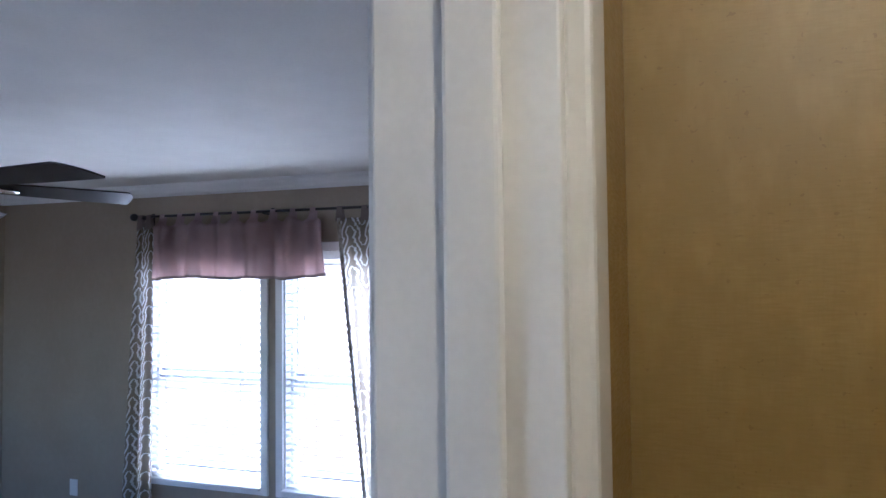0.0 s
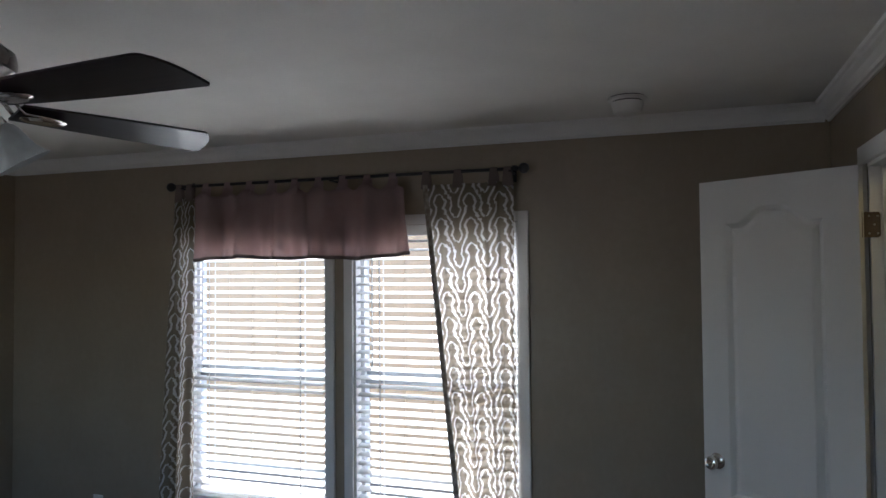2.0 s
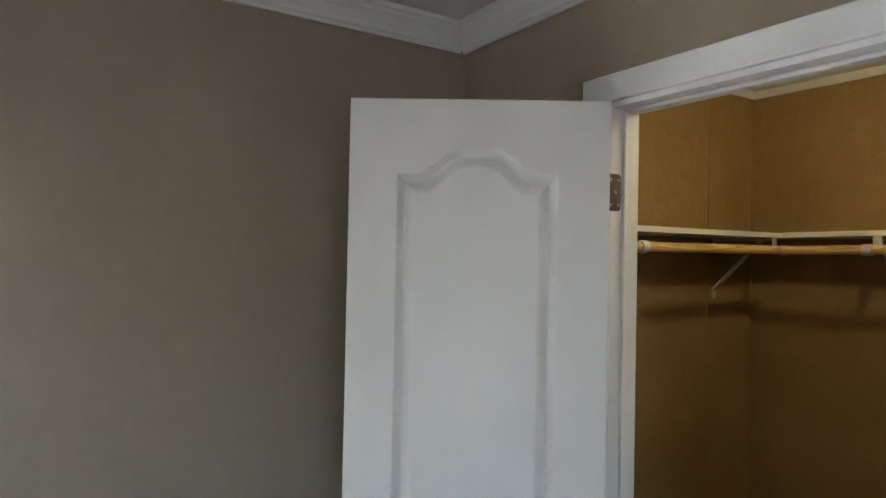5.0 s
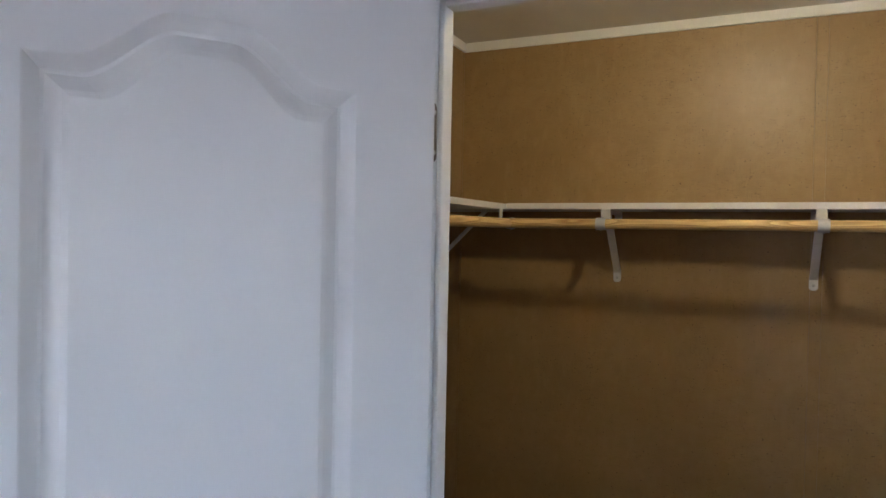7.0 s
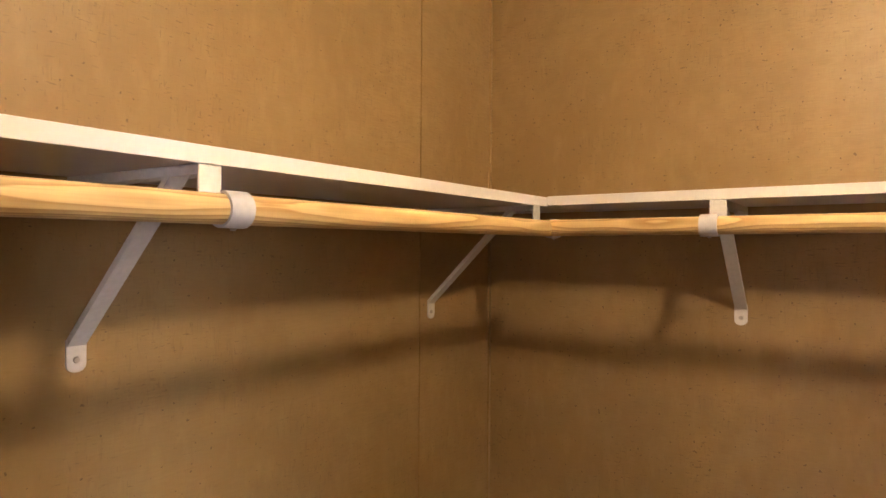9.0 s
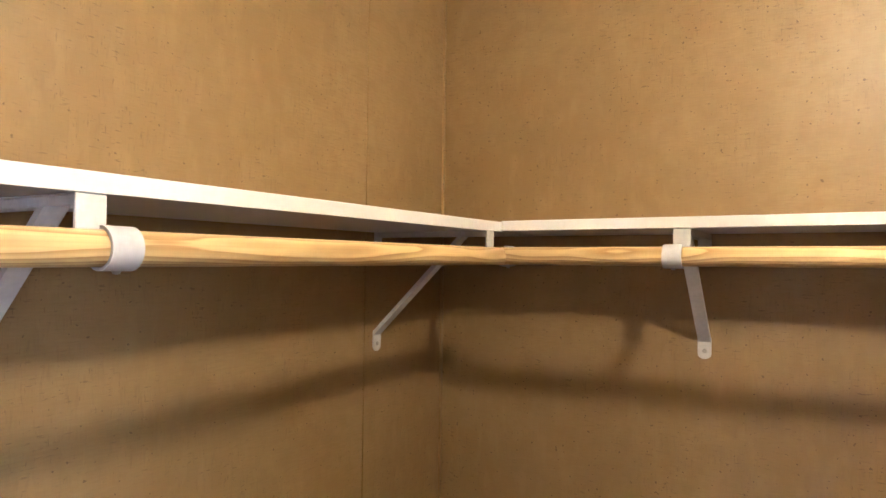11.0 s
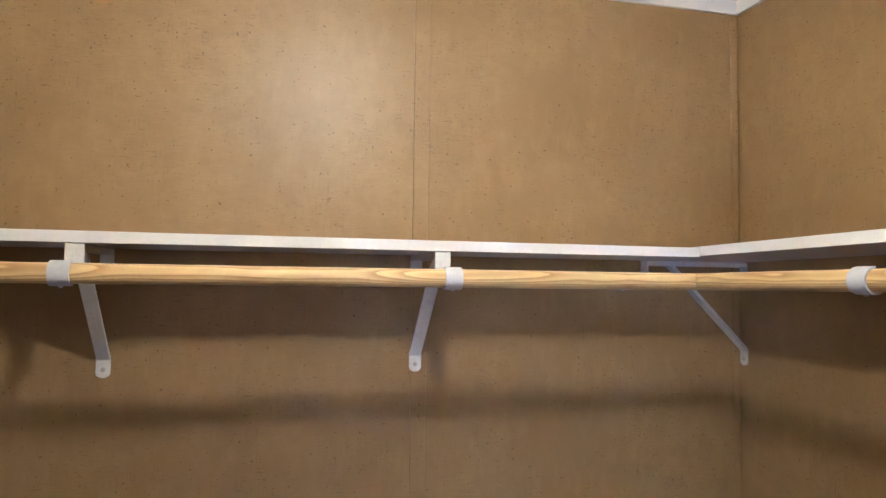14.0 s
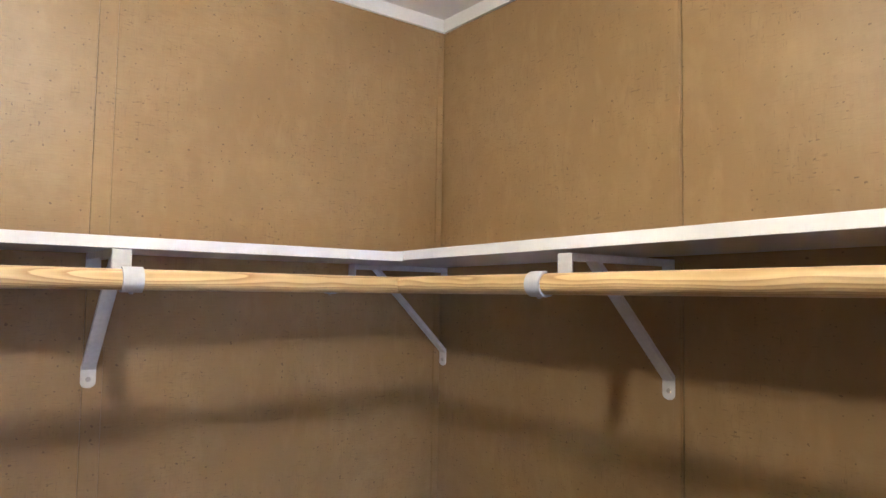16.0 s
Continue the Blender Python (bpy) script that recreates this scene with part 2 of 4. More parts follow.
M_WALL = vinyl("taupe_vinyl", (0.325, 0.268, 0.192), (0.285, 0.232, 0.163), (0.19, 0.155, 0.115), 0.42, 0.12)
M_CLOSET = vinyl("tan_flecked_vinyl", (0.356, 0.238, 0.094), (0.280, 0.178, 0.062), (0.080, 0.043, 0.022), 0.45, 0.48, 0.45)
M_HALL = vinyl("hall_vinyl", (0.42, 0.30, 0.10), (0.32, 0.22, 0.065), (0.16, 0.09, 0.04), 0.45, 0.22, 0.8)
M_CEIL = mat("ceiling_paint", (0.74, 0.72, 0.67), (0.69, 0.67, 0.62), 5.0, 0.85, 0.35, 90.0, fine=0.35)
M_TRIM = mat("white_trim_paint", (0.77, 0.76, 0.735), (0.72, 0.71, 0.685), 9.0, 0.38, 0.06, 160.0)
M_DOOR = mat("white_door_paint", (0.74, 0.725, 0.69), (0.70, 0.685, 0.65), 4.0, 0.42, 0.03, 260.0, stretch=(1, 1, 0.25), fine=0.15)
M_SHELF = mat("white_shelf_laminate", (0.78, 0.77, 0.77), (0.74, 0.73, 0.72), 12.0, 0.4)
M_STEEL = mat("white_enamelled_steel", (0.74, 0.73, 0.71), (0.64, 0.63, 0.61), 30.0, 0.4)
M_CLIP = mat("milky_plastic_clip", (0.60, 0.60, 0.63), (0.54, 0.54, 0.57), 30.0, 0.45)
M_SCREW = mat("zinc_screw", (0.55, 0.54, 0.52), None, 60.0, 0.35, metal=1.0)
M_PINE_Y = pine("pine_rod_y", (0.72, 0.52, 0.215), (0.43, 0.25, 0.075), 1, (1.275, 0.0, 1.700))
M_PINE_X = pine("pine_rod_x", (0.72, 0.52, 0.215), (0.43, 0.25, 0.075), 0, (0.0, -0.302, 1.702))
M_PINE_S = pine("pine_rod_s", (0.72, 0.52, 0.215), (0.43, 0.25, 0.075), 0, (0.0, -1.768, 1.698))
M_BLADE = wood("dark_walnut", (0.020, 0.012, 0.010), (0.011, 0.007, 0.006), 0, 0.36)
M_PEWTER = mat("pewter_metal", (0.20, 0.18, 0.165), (0.15, 0.135, 0.125), 12.0, 0.28, metal=1.0)
M_NICKEL = mat("satin_nickel", (0.62, 0.58, 0.53), (0.52, 0.48, 0.44), 20.0, 0.22, metal=1.0)
M_HINGE = mat("brushed_brown_nickel", (0.21, 0.175, 0.145), (0.16, 0.13, 0.105), 40.0, 0.45, metal=1.0)
M_BLACK = mat("black_iron", (0.018, 0.017, 0.017), (0.028, 0.026, 0.026), 40.0, 0.45)
M_FROST = cloth("frosted_glass", (0.78, 0.80, 0.80), (0.70, 0.72, 0.73), 0.5, 40.0)
M_BLIND = cloth("white_blind_slat", (0.86, 0.86, 0.84), (0.82, 0.82, 0.80), 0.38, 60.0)
M_CORD = mat("white_cord", (0.8, 0.79, 0.76), None, 90.0, 0.8)
M_VINYLFRAME = mat("white_window_vinyl", (0.80, 0.81, 0.82), (0.76, 0.77, 0.78), 10.0, 0.4)
M_RAIL = mat("grey_aluminium_rail", (0.40, 0.43, 0.46), (0.35, 0.38, 0.41), 14.0, 0.5)
M_GLASS = clear_glass("window_glass")
M_VALANCE = cloth("mauve_voile", (0.46, 0.345, 0.325), (0.39, 0.285, 0.265), 0.66, 700.0, 0.07)
M_TAUPE = cloth("taupe_tab_cloth", (0.20, 0.155, 0.135), (0.16, 0.125, 0.11), 0.25)
M_IKAT = ikat("ikat_curtain", (0.31, 0.265, 0.20), (0.90, 0.88, 0.85), 0.66, 0.74)
M_HEM = mat("brown_hem_cloth", (0.16, 0.125, 0.08), (0.36, 0.33, 0.28), 38.0, 0.9, 0.3, 300.0, fine=0.1)
M_PLASTIC = mat("white_plastic", (0.74, 0.72, 0.68), (0.70, 0.68, 0.64), 14.0, 0.45)
M_DARK = mat("dark_slot", (0.03, 0.03, 0.03), None, 30.0, 0.7)
M_CARPET = mat("brown_carpet", (0.17, 0.135, 0.105), (0.13, 0.10, 0.078), 14.0, 0.95, 0.8, 420.0)
M_DARKFLOOR = mat("dark_brown_floor", (0.060, 0.042, 0.028), (0.040, 0.028, 0.018), 9.0, 0.6, 0.4, 120.0)
M_GRASS = mat("pale_gravel_and_dry_grass", (0.27, 0.245, 0.20), (0.20, 0.18, 0.135), 3.0, 0.95, 0.8, 60.0)
M_FENCE = mat("tan_siding_board", (0.60, 0.44, 0.275), (0.52, 0.375, 0.225), 3.0, 0.8, 0.2, 40.0, stretch=(1, 1, 0.2), fine=0.3)
M_SIDING = mat("cream_siding", (0.62, 0.58, 0.50), (0.56, 0.52, 0.45), 4.0, 0.7, 0.2, 60.0)
M_BULB = glow("lit_globe", (1.0, 0.79, 0.37), 11.6)
M_HALLBULB = glow("lit_hall_globe", (1.0, 0.78, 0.43), 16.5)

# ---------------------------------------------------------------- builders
def box(bm, x0, x1, y0, y1, z0, z1, bevel=0.0):
    r = bmesh.ops.create_cube(bm, size=1.0)
    vs = r["verts"]
    for v in vs:
        v.co = Vector((x0 + (v.co.x + 0.5) * (x1 - x0), y0 + (v.co.y + 0.5) * (y1 - y0), z0 + (v.co.z + 0.5) * (z1 - z0)))
    if bevel:
        es = list({e for v in vs for e in v.link_edges})
        bmesh.ops.bevel(bm, geom=es, offset=bevel, segments=2, affect="EDGES", profile=0.5)
    return bm


def a_box(*a, **k):
    return box(bmesh.new(), *a, **k)


def lathe(profile, seg=28, matrix=None, bm=None):
    """Turned round z from (radius, height) pairs."""
    bm = bm or bmesh.new()
    rings = []
    for r, z in profile:
        if r < 1e-5:
            rings.append([bm.verts.new((0, 0, z))])
        else:
            rings.append([bm.verts.new((r * math.cos(2 * math.pi * i / seg), r * math.sin(2 * math.pi * i / seg), z)) for i in range(seg)])
    for a, c in zip(rings, rings[1:]):
        for i in range(seg):
            j = (i + 1) % seg
            if len(a) == 1 and len(c) > 1:
                bm.faces.new((a[0], c[j], c[i]))
            elif len(c) == 1 and len(a) > 1:
                bm.faces.new((a[i], a[j], c[0]))
            elif len(a) > 1:
                bm.faces.new((a[i], a[j], c[j], c[i]))
    if matrix is not None:
        bmesh.ops.transform(bm, matrix=matrix, verts=[v for ring in rings for v in ring])
    return bm


def sweep(bm, points, radius, seg=10, flat=1.0):
    """A tube along points."""
    pts = [Vector(p) for p in points]
    rings = []
    for i, p in enumerate(pts):
        d = (pts[min(i + 1, len(pts) - 1)] - pts[max(i - 1, 0)]).normalized()
        side = d.cross(Vector((0, 0, 1)))
        side = side.normalized() if side.length > 1e-4 else Vector((1, 0, 0))
        up = side.cross(d).normalized()
        rings.append([bm.verts.new(p + side * radius * math.cos(2 * math.pi * k / seg) + up * radius * flat * math.sin(2 * math.pi * k / seg)) for k in range(seg)])
    for a, c in zip(rings, rings[1:]):
        for k in range(seg):
            j = (k + 1) % seg
            bm.faces.new((a[k], a[j], c[j], c[k]))
    bm.faces.new(rings[0])
    bm.faces.new(list(reversed(rings[-1])))
    return bm


def extrude(bm, profile, axis, a, c, flip=1.0):
    """A profile of (out, up) pairs run from a to c. axis 'x': out is -y * flip; axis 'y': out is -x * flip. Up is z."""
    ends = []
    for s in (a, c):
        if axis == "x":
            ends.append([bm.verts.new((s, -o * flip, u)) for o, u in profile])
        else:
            ends.append([bm.verts.new((-o * flip, s, u)) for o, u in profile])
    k = len(profile)
    for i in range(k):
        j = (i + 1) % k
        bm.faces.new((ends[0][i], ends[0][j], ends[1][j], ends[1][i]))
    bm.faces.new(ends[0])
    bm.faces.new(list(reversed(ends[1])))
    return bm


def mesh_of(name, bm, material, smooth=False):
    bmesh.ops.recalc_face_normals(bm, faces=bm.faces)
    me = bpy.data.meshes.new(name)
    bm.to_mesh(me)
    bm.free()
    me.materials.append(material)
    if smooth:
        me.polygons.foreach_set("use_smooth", [True] * len(me.polygons))
        me.set_sharp_from_angle(angle=radians(40))
    return me


def part(name, bm, material, parent, label="", smooth=False, at=None):
    ob = new(name, mesh_of(name, bm, material, smooth))
    ob.parent = parent
    if at is not None:
        ob.matrix_basis = at
    return tagged(ob, label)


def solid(name, bm, material, label="", category="", kind="", smooth=False, group=""):
    return tagged(new(name, mesh_of(name, bm, material, smooth)), label, category, group, kind)


def thing(name, label, category, at=None, group="", kind=""):
    ob = new(name)
    ob.empty_display_size = 0.1
    if at is not None:
        ob.matrix_basis = at
    return tagged(ob, label, category, group, kind)


# ---------------------------------------------------------------- the plan
CEIL = 2.39
CEIL_C = 2.422                      # closet ceiling
XW, YS_ROOM = -4.68, -5.0            # west and south walls of the bedroom
CX1, CY0, CY1 = 1.54, -2.068, -0.034   # the closet's inner faces
SKEW = pose(0, 0, 0, 0, 0, -1.47)    # the east wall is a little out of square
DOOR_N, DOOR_S, DOOR_TOP = -0.622, -1.262, 2.042  # closet opening
ENTRY_N, ENTRY_S = -3.405, -4.20
WALL_T, ENTRY_T = 0.070, 0.108
WIN = ((-3.387, -2.386), (-2.328, -1.327))        # outer edges of the two window casings
WIN_B, WIN_T = 0.37, 1.97
CAS = 0.052

solid("floor_bedroom", a_box(-4.85, 0.035, -5.2, 0.0, -0.12, 0.0), M_CARPET, "brown carpeted bedroom floor", "floor", "structure")
solid("floor_closet", a_box(0.035, 2.2, -5.2, 0.0, -0.12, -0.001), M_DARKFLOOR, "dark brown closet and hallway floor", "floor", "structure")
solid("ceiling_bedroom", a_box(-4.85, 0.04, -5.2, 0.0, CEIL, CEIL + 0.1), M_CEIL, "off-white textured bedroom ceiling", "ceiling", "structure")
solid("ceiling_closet", a_box(0.044, 1.7, -2.2, 0.0, CEIL_C, CEIL_C + 0.1), M_CEIL, "off-white closet ceiling", "ceiling", "structure")
solid("ceiling_hall", a_box(0.044, 2.2, -5.2, -2.204, CEIL + 0.001, CEIL + 0.1), M_CEIL, "off-white hallway ceiling", "ceiling", "structure")
solid("roof", a_box(-5.6, 2.9, -6.0, 0.45, 2.62, 2.70), M_SIDING, "plain low roof over the rooms", "roof", "structure")

# north wall with two window openings
bm = bmesh.new()
xs = [-4.85, WIN[0][0] + CAS, WIN[0][1] - CAS, WIN[1][0] + CAS, WIN[1][1] - CAS, 1.75]
for i in (0, 2, 4):
    box(bm, xs[i], xs[i + 1], 0.0, 0.13, -0.1, 2.62)
for i in (1, 3):
    box(bm, xs[i], xs[i + 1], 0.0, 0.13, -0.1, WIN_B + CAS)
    box(bm, xs[i], xs[i + 1], 0.0, 0.13, WIN_T - CAS, 2.62)
bmesh.ops.remove_doubles(bm, verts=bm.verts, dist=1e-5)
solid("wall_north", bm, M_WALL, "taupe vinyl-covered window wall", "wall", "structure")
solid("wall_west", a_box(XW - 0.12, XW, -5.1, 0.0, 0.0, CEIL), M_WALL, "taupe vinyl-covered side wall", "wall", "structure")
# the opening is assumed, out of view, and holds the added fill light
bm = bmesh.new()
for b in ((XW - 0.12, -3.5, 0.0, CEIL), (-1.7, 2.1, 0.0, CEIL), (-3.5, -1.7, 0.0, 0.9), (-3.5, -1.7, 2.0, CEIL)):
    box(bm, b[0], b[1], YS_ROOM - 0.12, YS_ROOM, b[2], b[3])
solid("wall_south", bm, M_WALL, "taupe vinyl-covered back wall with an assumed opening for the fill light", "wall", "structure")

# east wall with the closet opening and the entry opening
bm = bmesh.new()
for y0, y1, z0 in ((DOOR_N, -0.002, 0.0), (DOOR_S, DOOR_N, DOOR_TOP), (ENTRY_N, DOOR_S, 0.0), (ENTRY_S, ENTRY_N, DOOR_TOP), (-4.99, ENTRY_S, 0.0)):
    box(bm, 0.0, WALL_T - 0.012, y0, y1, z0, CEIL - 0.001)
wall_east = solid("wall_east", bm, M_WALL, "taupe vinyl-covered wall with closet and entry openings", "wall", "structure")
wall_east.matrix_basis = SKEW


def wall_panels(name, label, panels, batten_seams, material):
    w = thing(name, label, "wall", kind="structure")
    for p in panels:
        part("panel", a_box(*p, bevel=0.0008), material, w)
    for p in batten_seams:
        part("batten", a_box(*p, bevel=0.001), material, w)
    return w


# closet and hall linings
solid("wall_outer_east", a_box(CX1 + 0.055, CX1 + 0.16, -2.95, 0.0, -0.1, 2.60), M_SIDING, "plain outer wall behind the closet", "wall", "structure")
solid("wall_outer_south", a_box(0.02, CX1 + 0.05, CY0 - 0.15, CY0 - 0.055, 0.0, 2.60), M_SIDING, "plain wall between closet and hallway", "wall", "structure")
wall_panels("wall_closet_north", "tan flecked vinyl wallboard closet wall", [(0.06, 1.2213, CY1, -0.001, 0, CEIL_C), (1.2243, CX1 + 0.02, CY1, -0.001, 0, CEIL_C)],
            [(CX1 - 0.012, CX1 - 0.001, CY1 - 0.003, CY1 + 0.001, 0, CEIL_C)], M_CLOSET)
wall_panels("wall_closet_east", "tan flecked vinyl wallboard closet wall with seam batten", [(CX1, CX1 + 0.05, -1.2441, CY1 - 0.001, 0, CEIL_C), (CX1, CX1 + 0.05, CY0 + 0.001, -1.2789, 0, CEIL_C)],
            [(CX1 - 0.0010, CX1 + 0.03, -1.2784, -1.2446, 0, CEIL_C), (CX1 - 0.003, CX1 + 0.001, CY0 + 0.004, CY0 + 0.022, 0, CEIL_C)], M_CLOSET)
wall_panels("wall_closet_south", "tan flecked vinyl wallboard closet wall with seam", [(0.06, 0.8308, CY0 - 0.05, CY0, 0, CEIL_C), (0.8330, CX1 + 0.02, CY0 - 0.05, CY0, 0, CEIL_C)],
            [(0.836, 0.852, CY0 - 0.001, CY0 + 0.002, 0, CEIL_C)], M_CLOSET)
bm = bmesh.new()
for y0, y1, z0 in ((DOOR_N, CY1 - 0.04, 0.0), (DOOR_S, DOOR_N, DOOR_TOP), (-2.2, DOOR_S, 0.0)):
    box(bm, WALL_T - 0.012, WALL_T, y0, y1, z0, CEIL_C - 0.002)
w = solid("wall_closet_west", bm, M_CLOSET, "tan flecked vinyl wallboard round the closet door", "wall", "structure")
w.matrix_basis = SKEW
solid("wall_hall_north", a_box(0.0, 2.1, -3.02, -2.95, 0, CEIL), M_HALL, "golden tan vinyl hallway wall", "wall", "structure")
solid("wall_hall_east", a_box(2.0, 2.1, -5.0, -3.02, 0, CEIL), M_HALL, "golden tan vinyl hallway end wall", "wall", "structure")
bm = bmesh.new()
for y0, y1, z0 in ((ENTRY_N, -3.03, 0.0), (ENTRY_S, ENTRY_N, DOOR_TOP), (-4.98, ENTRY_S, 0.0)):
    box(bm, WALL_T - 0.012, ENTRY_T, y0, y1, z0, CEIL - 0.002)
w = solid("wall_hall_west", bm, M_HALL, "golden tan vinyl round the entry opening", "wall", "structure")
w.matrix_basis = SKEW

# crown moulding, stepped profile (out, up)
CROWN = [(0.0, 2.311), (0.009, 2.311), (0.011, 2.319), (0.018, 2.323), (0.021, 2.336), (0.034, 2.357), (0.048, 2.367), (0.052, 2.375), (0.062, 2.378), (0.066, 2.3898), (0.0, 2.3898)]
tr = thing("trim_crown", "white stepped crown moulding along the ceiling", "moulding", kind="structure")
part("moulding", extrude(bmesh.new(), CROWN, "x", XW, -0.02), M_TRIM, tr)
m_e = part("moulding", extrude(bmesh.new(), CROWN, "y", -4.98, -0.004), M_TRIM, tr)
m_e.matrix_basis = SKEW
m_w = part("moulding", extrude(bmesh.new(), CROWN, "y", -4.98, -0.01, flip=-1.0), M_TRIM, tr)
m_w.matrix_basis = pose(XW, 0, 0)
tr = thing("trim_closet", "flat white trim strip along the closet ceiling", "trim", kind="structure")
part("strip", a_box(0.1, CX1, CY1 - 0.010, CY1, 2.388, CEIL_C + 0.0005, bevel=0.002), M_TRIM, tr)
part("strip", a_box(CX1 - 0.010, CX1, CY0 + 0.010, CY1 - 0.010, 2.388, CEIL_C + 0.0005, bevel=0.002), M_TRIM, tr)
part("strip", a_box(0.1, CX1, CY0, CY0 + 0.010, 2.388, CEIL_C + 0.0005, bevel=0.002), M_TRIM, tr)

# ---------------------------------------------------------------- windows
def window(name, x0, x1):
    w = thing(name, "white vinyl single-hung window with flat white casing", "window", kind="structure")
    i0, i1, b, t = x0 + CAS, x1 - CAS, WIN_B + CAS, WIN_T - CAS
    part("casing", a_box(x0, i0, -0.020, -0.001, WIN_B, WIN_T, bevel=0.004), M_TRIM, w)
    part("casing", a_box(i1, x1, -0.020, -0.001, WIN_B, WIN_T, bevel=0.004), M_TRIM, w)
    part("casing", a_box(i0, i1, -0.020, -0.001, t, WIN_T, bevel=0.004), M_TRIM, w)
    part("casing", a_box(i0, i1, -0.018, -0.001, WIN_B, b - 0.024, bevel=0.004), M_TRIM, w)
    part("window_sill", a_box(i0, i1, -0.045, 0.07, b - 0.022, b, bevel=0.004), M_TRIM, w)
    fr = bmesh.new()
    box(fr, i0, i0 + 0.035, 0.06, 0.12, b, t)
    box(fr, i1 - 0.035, i1, 0.06, 0.12, b, t)
    box(fr, i0 + 0.035, i1 - 0.035, 0.06, 0.12, t - 0.035, t)
    box(fr, i0 + 0.035, i1 - 0.035, 0.072, 0.12, b + 0.001, b + 0.04)
    part("window_frame", fr, M_VINYLFRAME, w)
    part("jamb", a_box(i0 + 0.0005, i0 + 0.012, -0.001, 0.06, b, t), M_TRIM, w)
    part("jamb", a_box(i1 - 0.012, i1 - 0.0005, -0.001, 0.06, b, t), M_TRIM, w)
    part("meeting_rail", a_box(i0 + 0.035, i1 - 0.035, 0.062, 0.082, 1.075, 1.118, bevel=0.002), M_RAIL, w)
    part("meeting_rail", a_box(i0 + 0.035, i1 - 0.035, 0.084, 0.104, 1.118, 1.158, bevel=0.002), M_RAIL, w)
    for z0, z1, y in ((b + 0.04, 1.075, 0.070), (1.158, t - 0.035, 0.092)):
        p = part("pane", a_box(i0 + 0.035, i1 - 0.035, y, y + 0.004, z0, z1), M_GLASS, w)
        p.visible_shadow = False
    return w


def blind(x0, x1, top, bottom):
    """Two-inch slatted blind hanging inside the window recess."""
    b = thing("window_blind", "white two-inch slatted blind lowered with slats half open", "blind", group="window blinds")
    part("headrail", a_box(x0, x1, -0.012, 0.040, top - 0.055, top - 0.002, bevel=0.004), M_BLIND, b)
    pitch, tilt = 0.0450, radians(14)
    me = None
    z = top - 0.085
    while z > bottom + 0.03:
        if me is None:
            bm = bmesh.new()
            n = 5
            rows = []
            for x in (x0 + 0.004, x1 - 0.004):
                for s in (0.0014, -0.0014):
                    rows.append([bm.verts.new((x, (k / n - 0.5) * 0.05, s + 0.003 * (1 - (2 * k / n - 1) ** 2))) for k in range(n + 1)])
            for k in range(n):
                bm.faces.new((rows[0][k], rows[0][k + 1], rows[2][k + 1], rows[2][k]))
                bm.faces.new((rows[1][k], rows[3][k], rows[3][k + 1], rows[1][k + 1]))
            for k in (0, n):
                bm.faces.new((rows[0][k], rows[2][k], rows[3][k], rows[1][k]))
            me = mesh_of("slat", bm, M_BLIND)
        s = new("slat", me)
        s.parent = b
        s.matrix_basis = Matrix.Translation((0, 0.014, z)) @ Matrix.Rotation(tilt + random.uniform(-0.02, 0.02), 4, "X")
        z -= pitch
    part("bottom_rail", a_box(x0 + 0.004, x1 - 0.004, -0.011, 0.039, bottom + 0.004, bottom + 0.022, bevel=0.003), M_BLIND, b)
    for f in (0.16, 0.84):
        x = x0 + f * (x1 - x0)
        bm = bmesh.new()
        for y in (-0.013, 0.041):
            box(bm, x - 0.0030, x + 0.0030, y - 0.0006, y + 0.0006, bottom + 0.02, top - 0.05)
        part("ladder_tape", bm, M_CORD, b)
    xw = x0 + 0.10
    part("tilt_wand", sweep(bmesh.new(), [(xw, -0.022, top - 0.06), (xw, -0.024, top - 0.75)], 0.004, 8), M_CORD, b)
    return b


for k, (x0, x1) in enumerate(WIN):
    window(f"window_{k + 1}", x0, x1)
    blind(x0 + CAS + 0.016, x1 - CAS - 0.016, WIN_T - CAS, WIN_B + CAS)

# ---------------------------------------------------------------- curtain rod, curtains, valance
ROD_Z, ROD_Y = 2.168, -0.098
rod = thing("curtain_rod", "black iron curtain rod with round ball finials", "curtain rod")
part("rod", sweep(bmesh.new(), [(-3.345, ROD_Y, ROD_Z), (-1.360, ROD_Y, ROD_Z)], 0.0085, 12), M_BLACK, rod, smooth=True)
for x, s in ((-3.345, -1), (-1.360, 1)):
    prof = [(0.0, -0.012), (0.011, -0.010), (0.012, 0.0), (0.008, 0.004), (0.010, 0.007)] + [(0.026 * math.sin(a), 0.032 - 0.026 * math.cos(a)) for a in [math.pi * k / 12 for k in range(2, 12)]] + [(0.0, 0.058)]
    part("finial", lathe(prof, 20), M_BLACK, rod, smooth=True, at=pose(x, ROD_Y, ROD_Z, 0, 90 * s, 0))
for x in (-3.30, -2.355, -1.395):
    bm = sweep(bmesh.new(), [(x, 0.0, ROD_Z - 0.012), (x, ROD_Y, ROD_Z - 0.012)], 0.006, 8)
    box(bm, x - 0.012, x + 0.012, -0.006, -0.0005, ROD_Z - 0.055, ROD_Z + 0.03, 0.002)
    box(bm, x - 0.007, x + 0.007, ROD_Y - 0.014, ROD_Y + 0.014, ROD_Z - 0.016, ROD_Z - 0.0085, 0.002)
    part("bracket", bm, M_BLACK, rod)


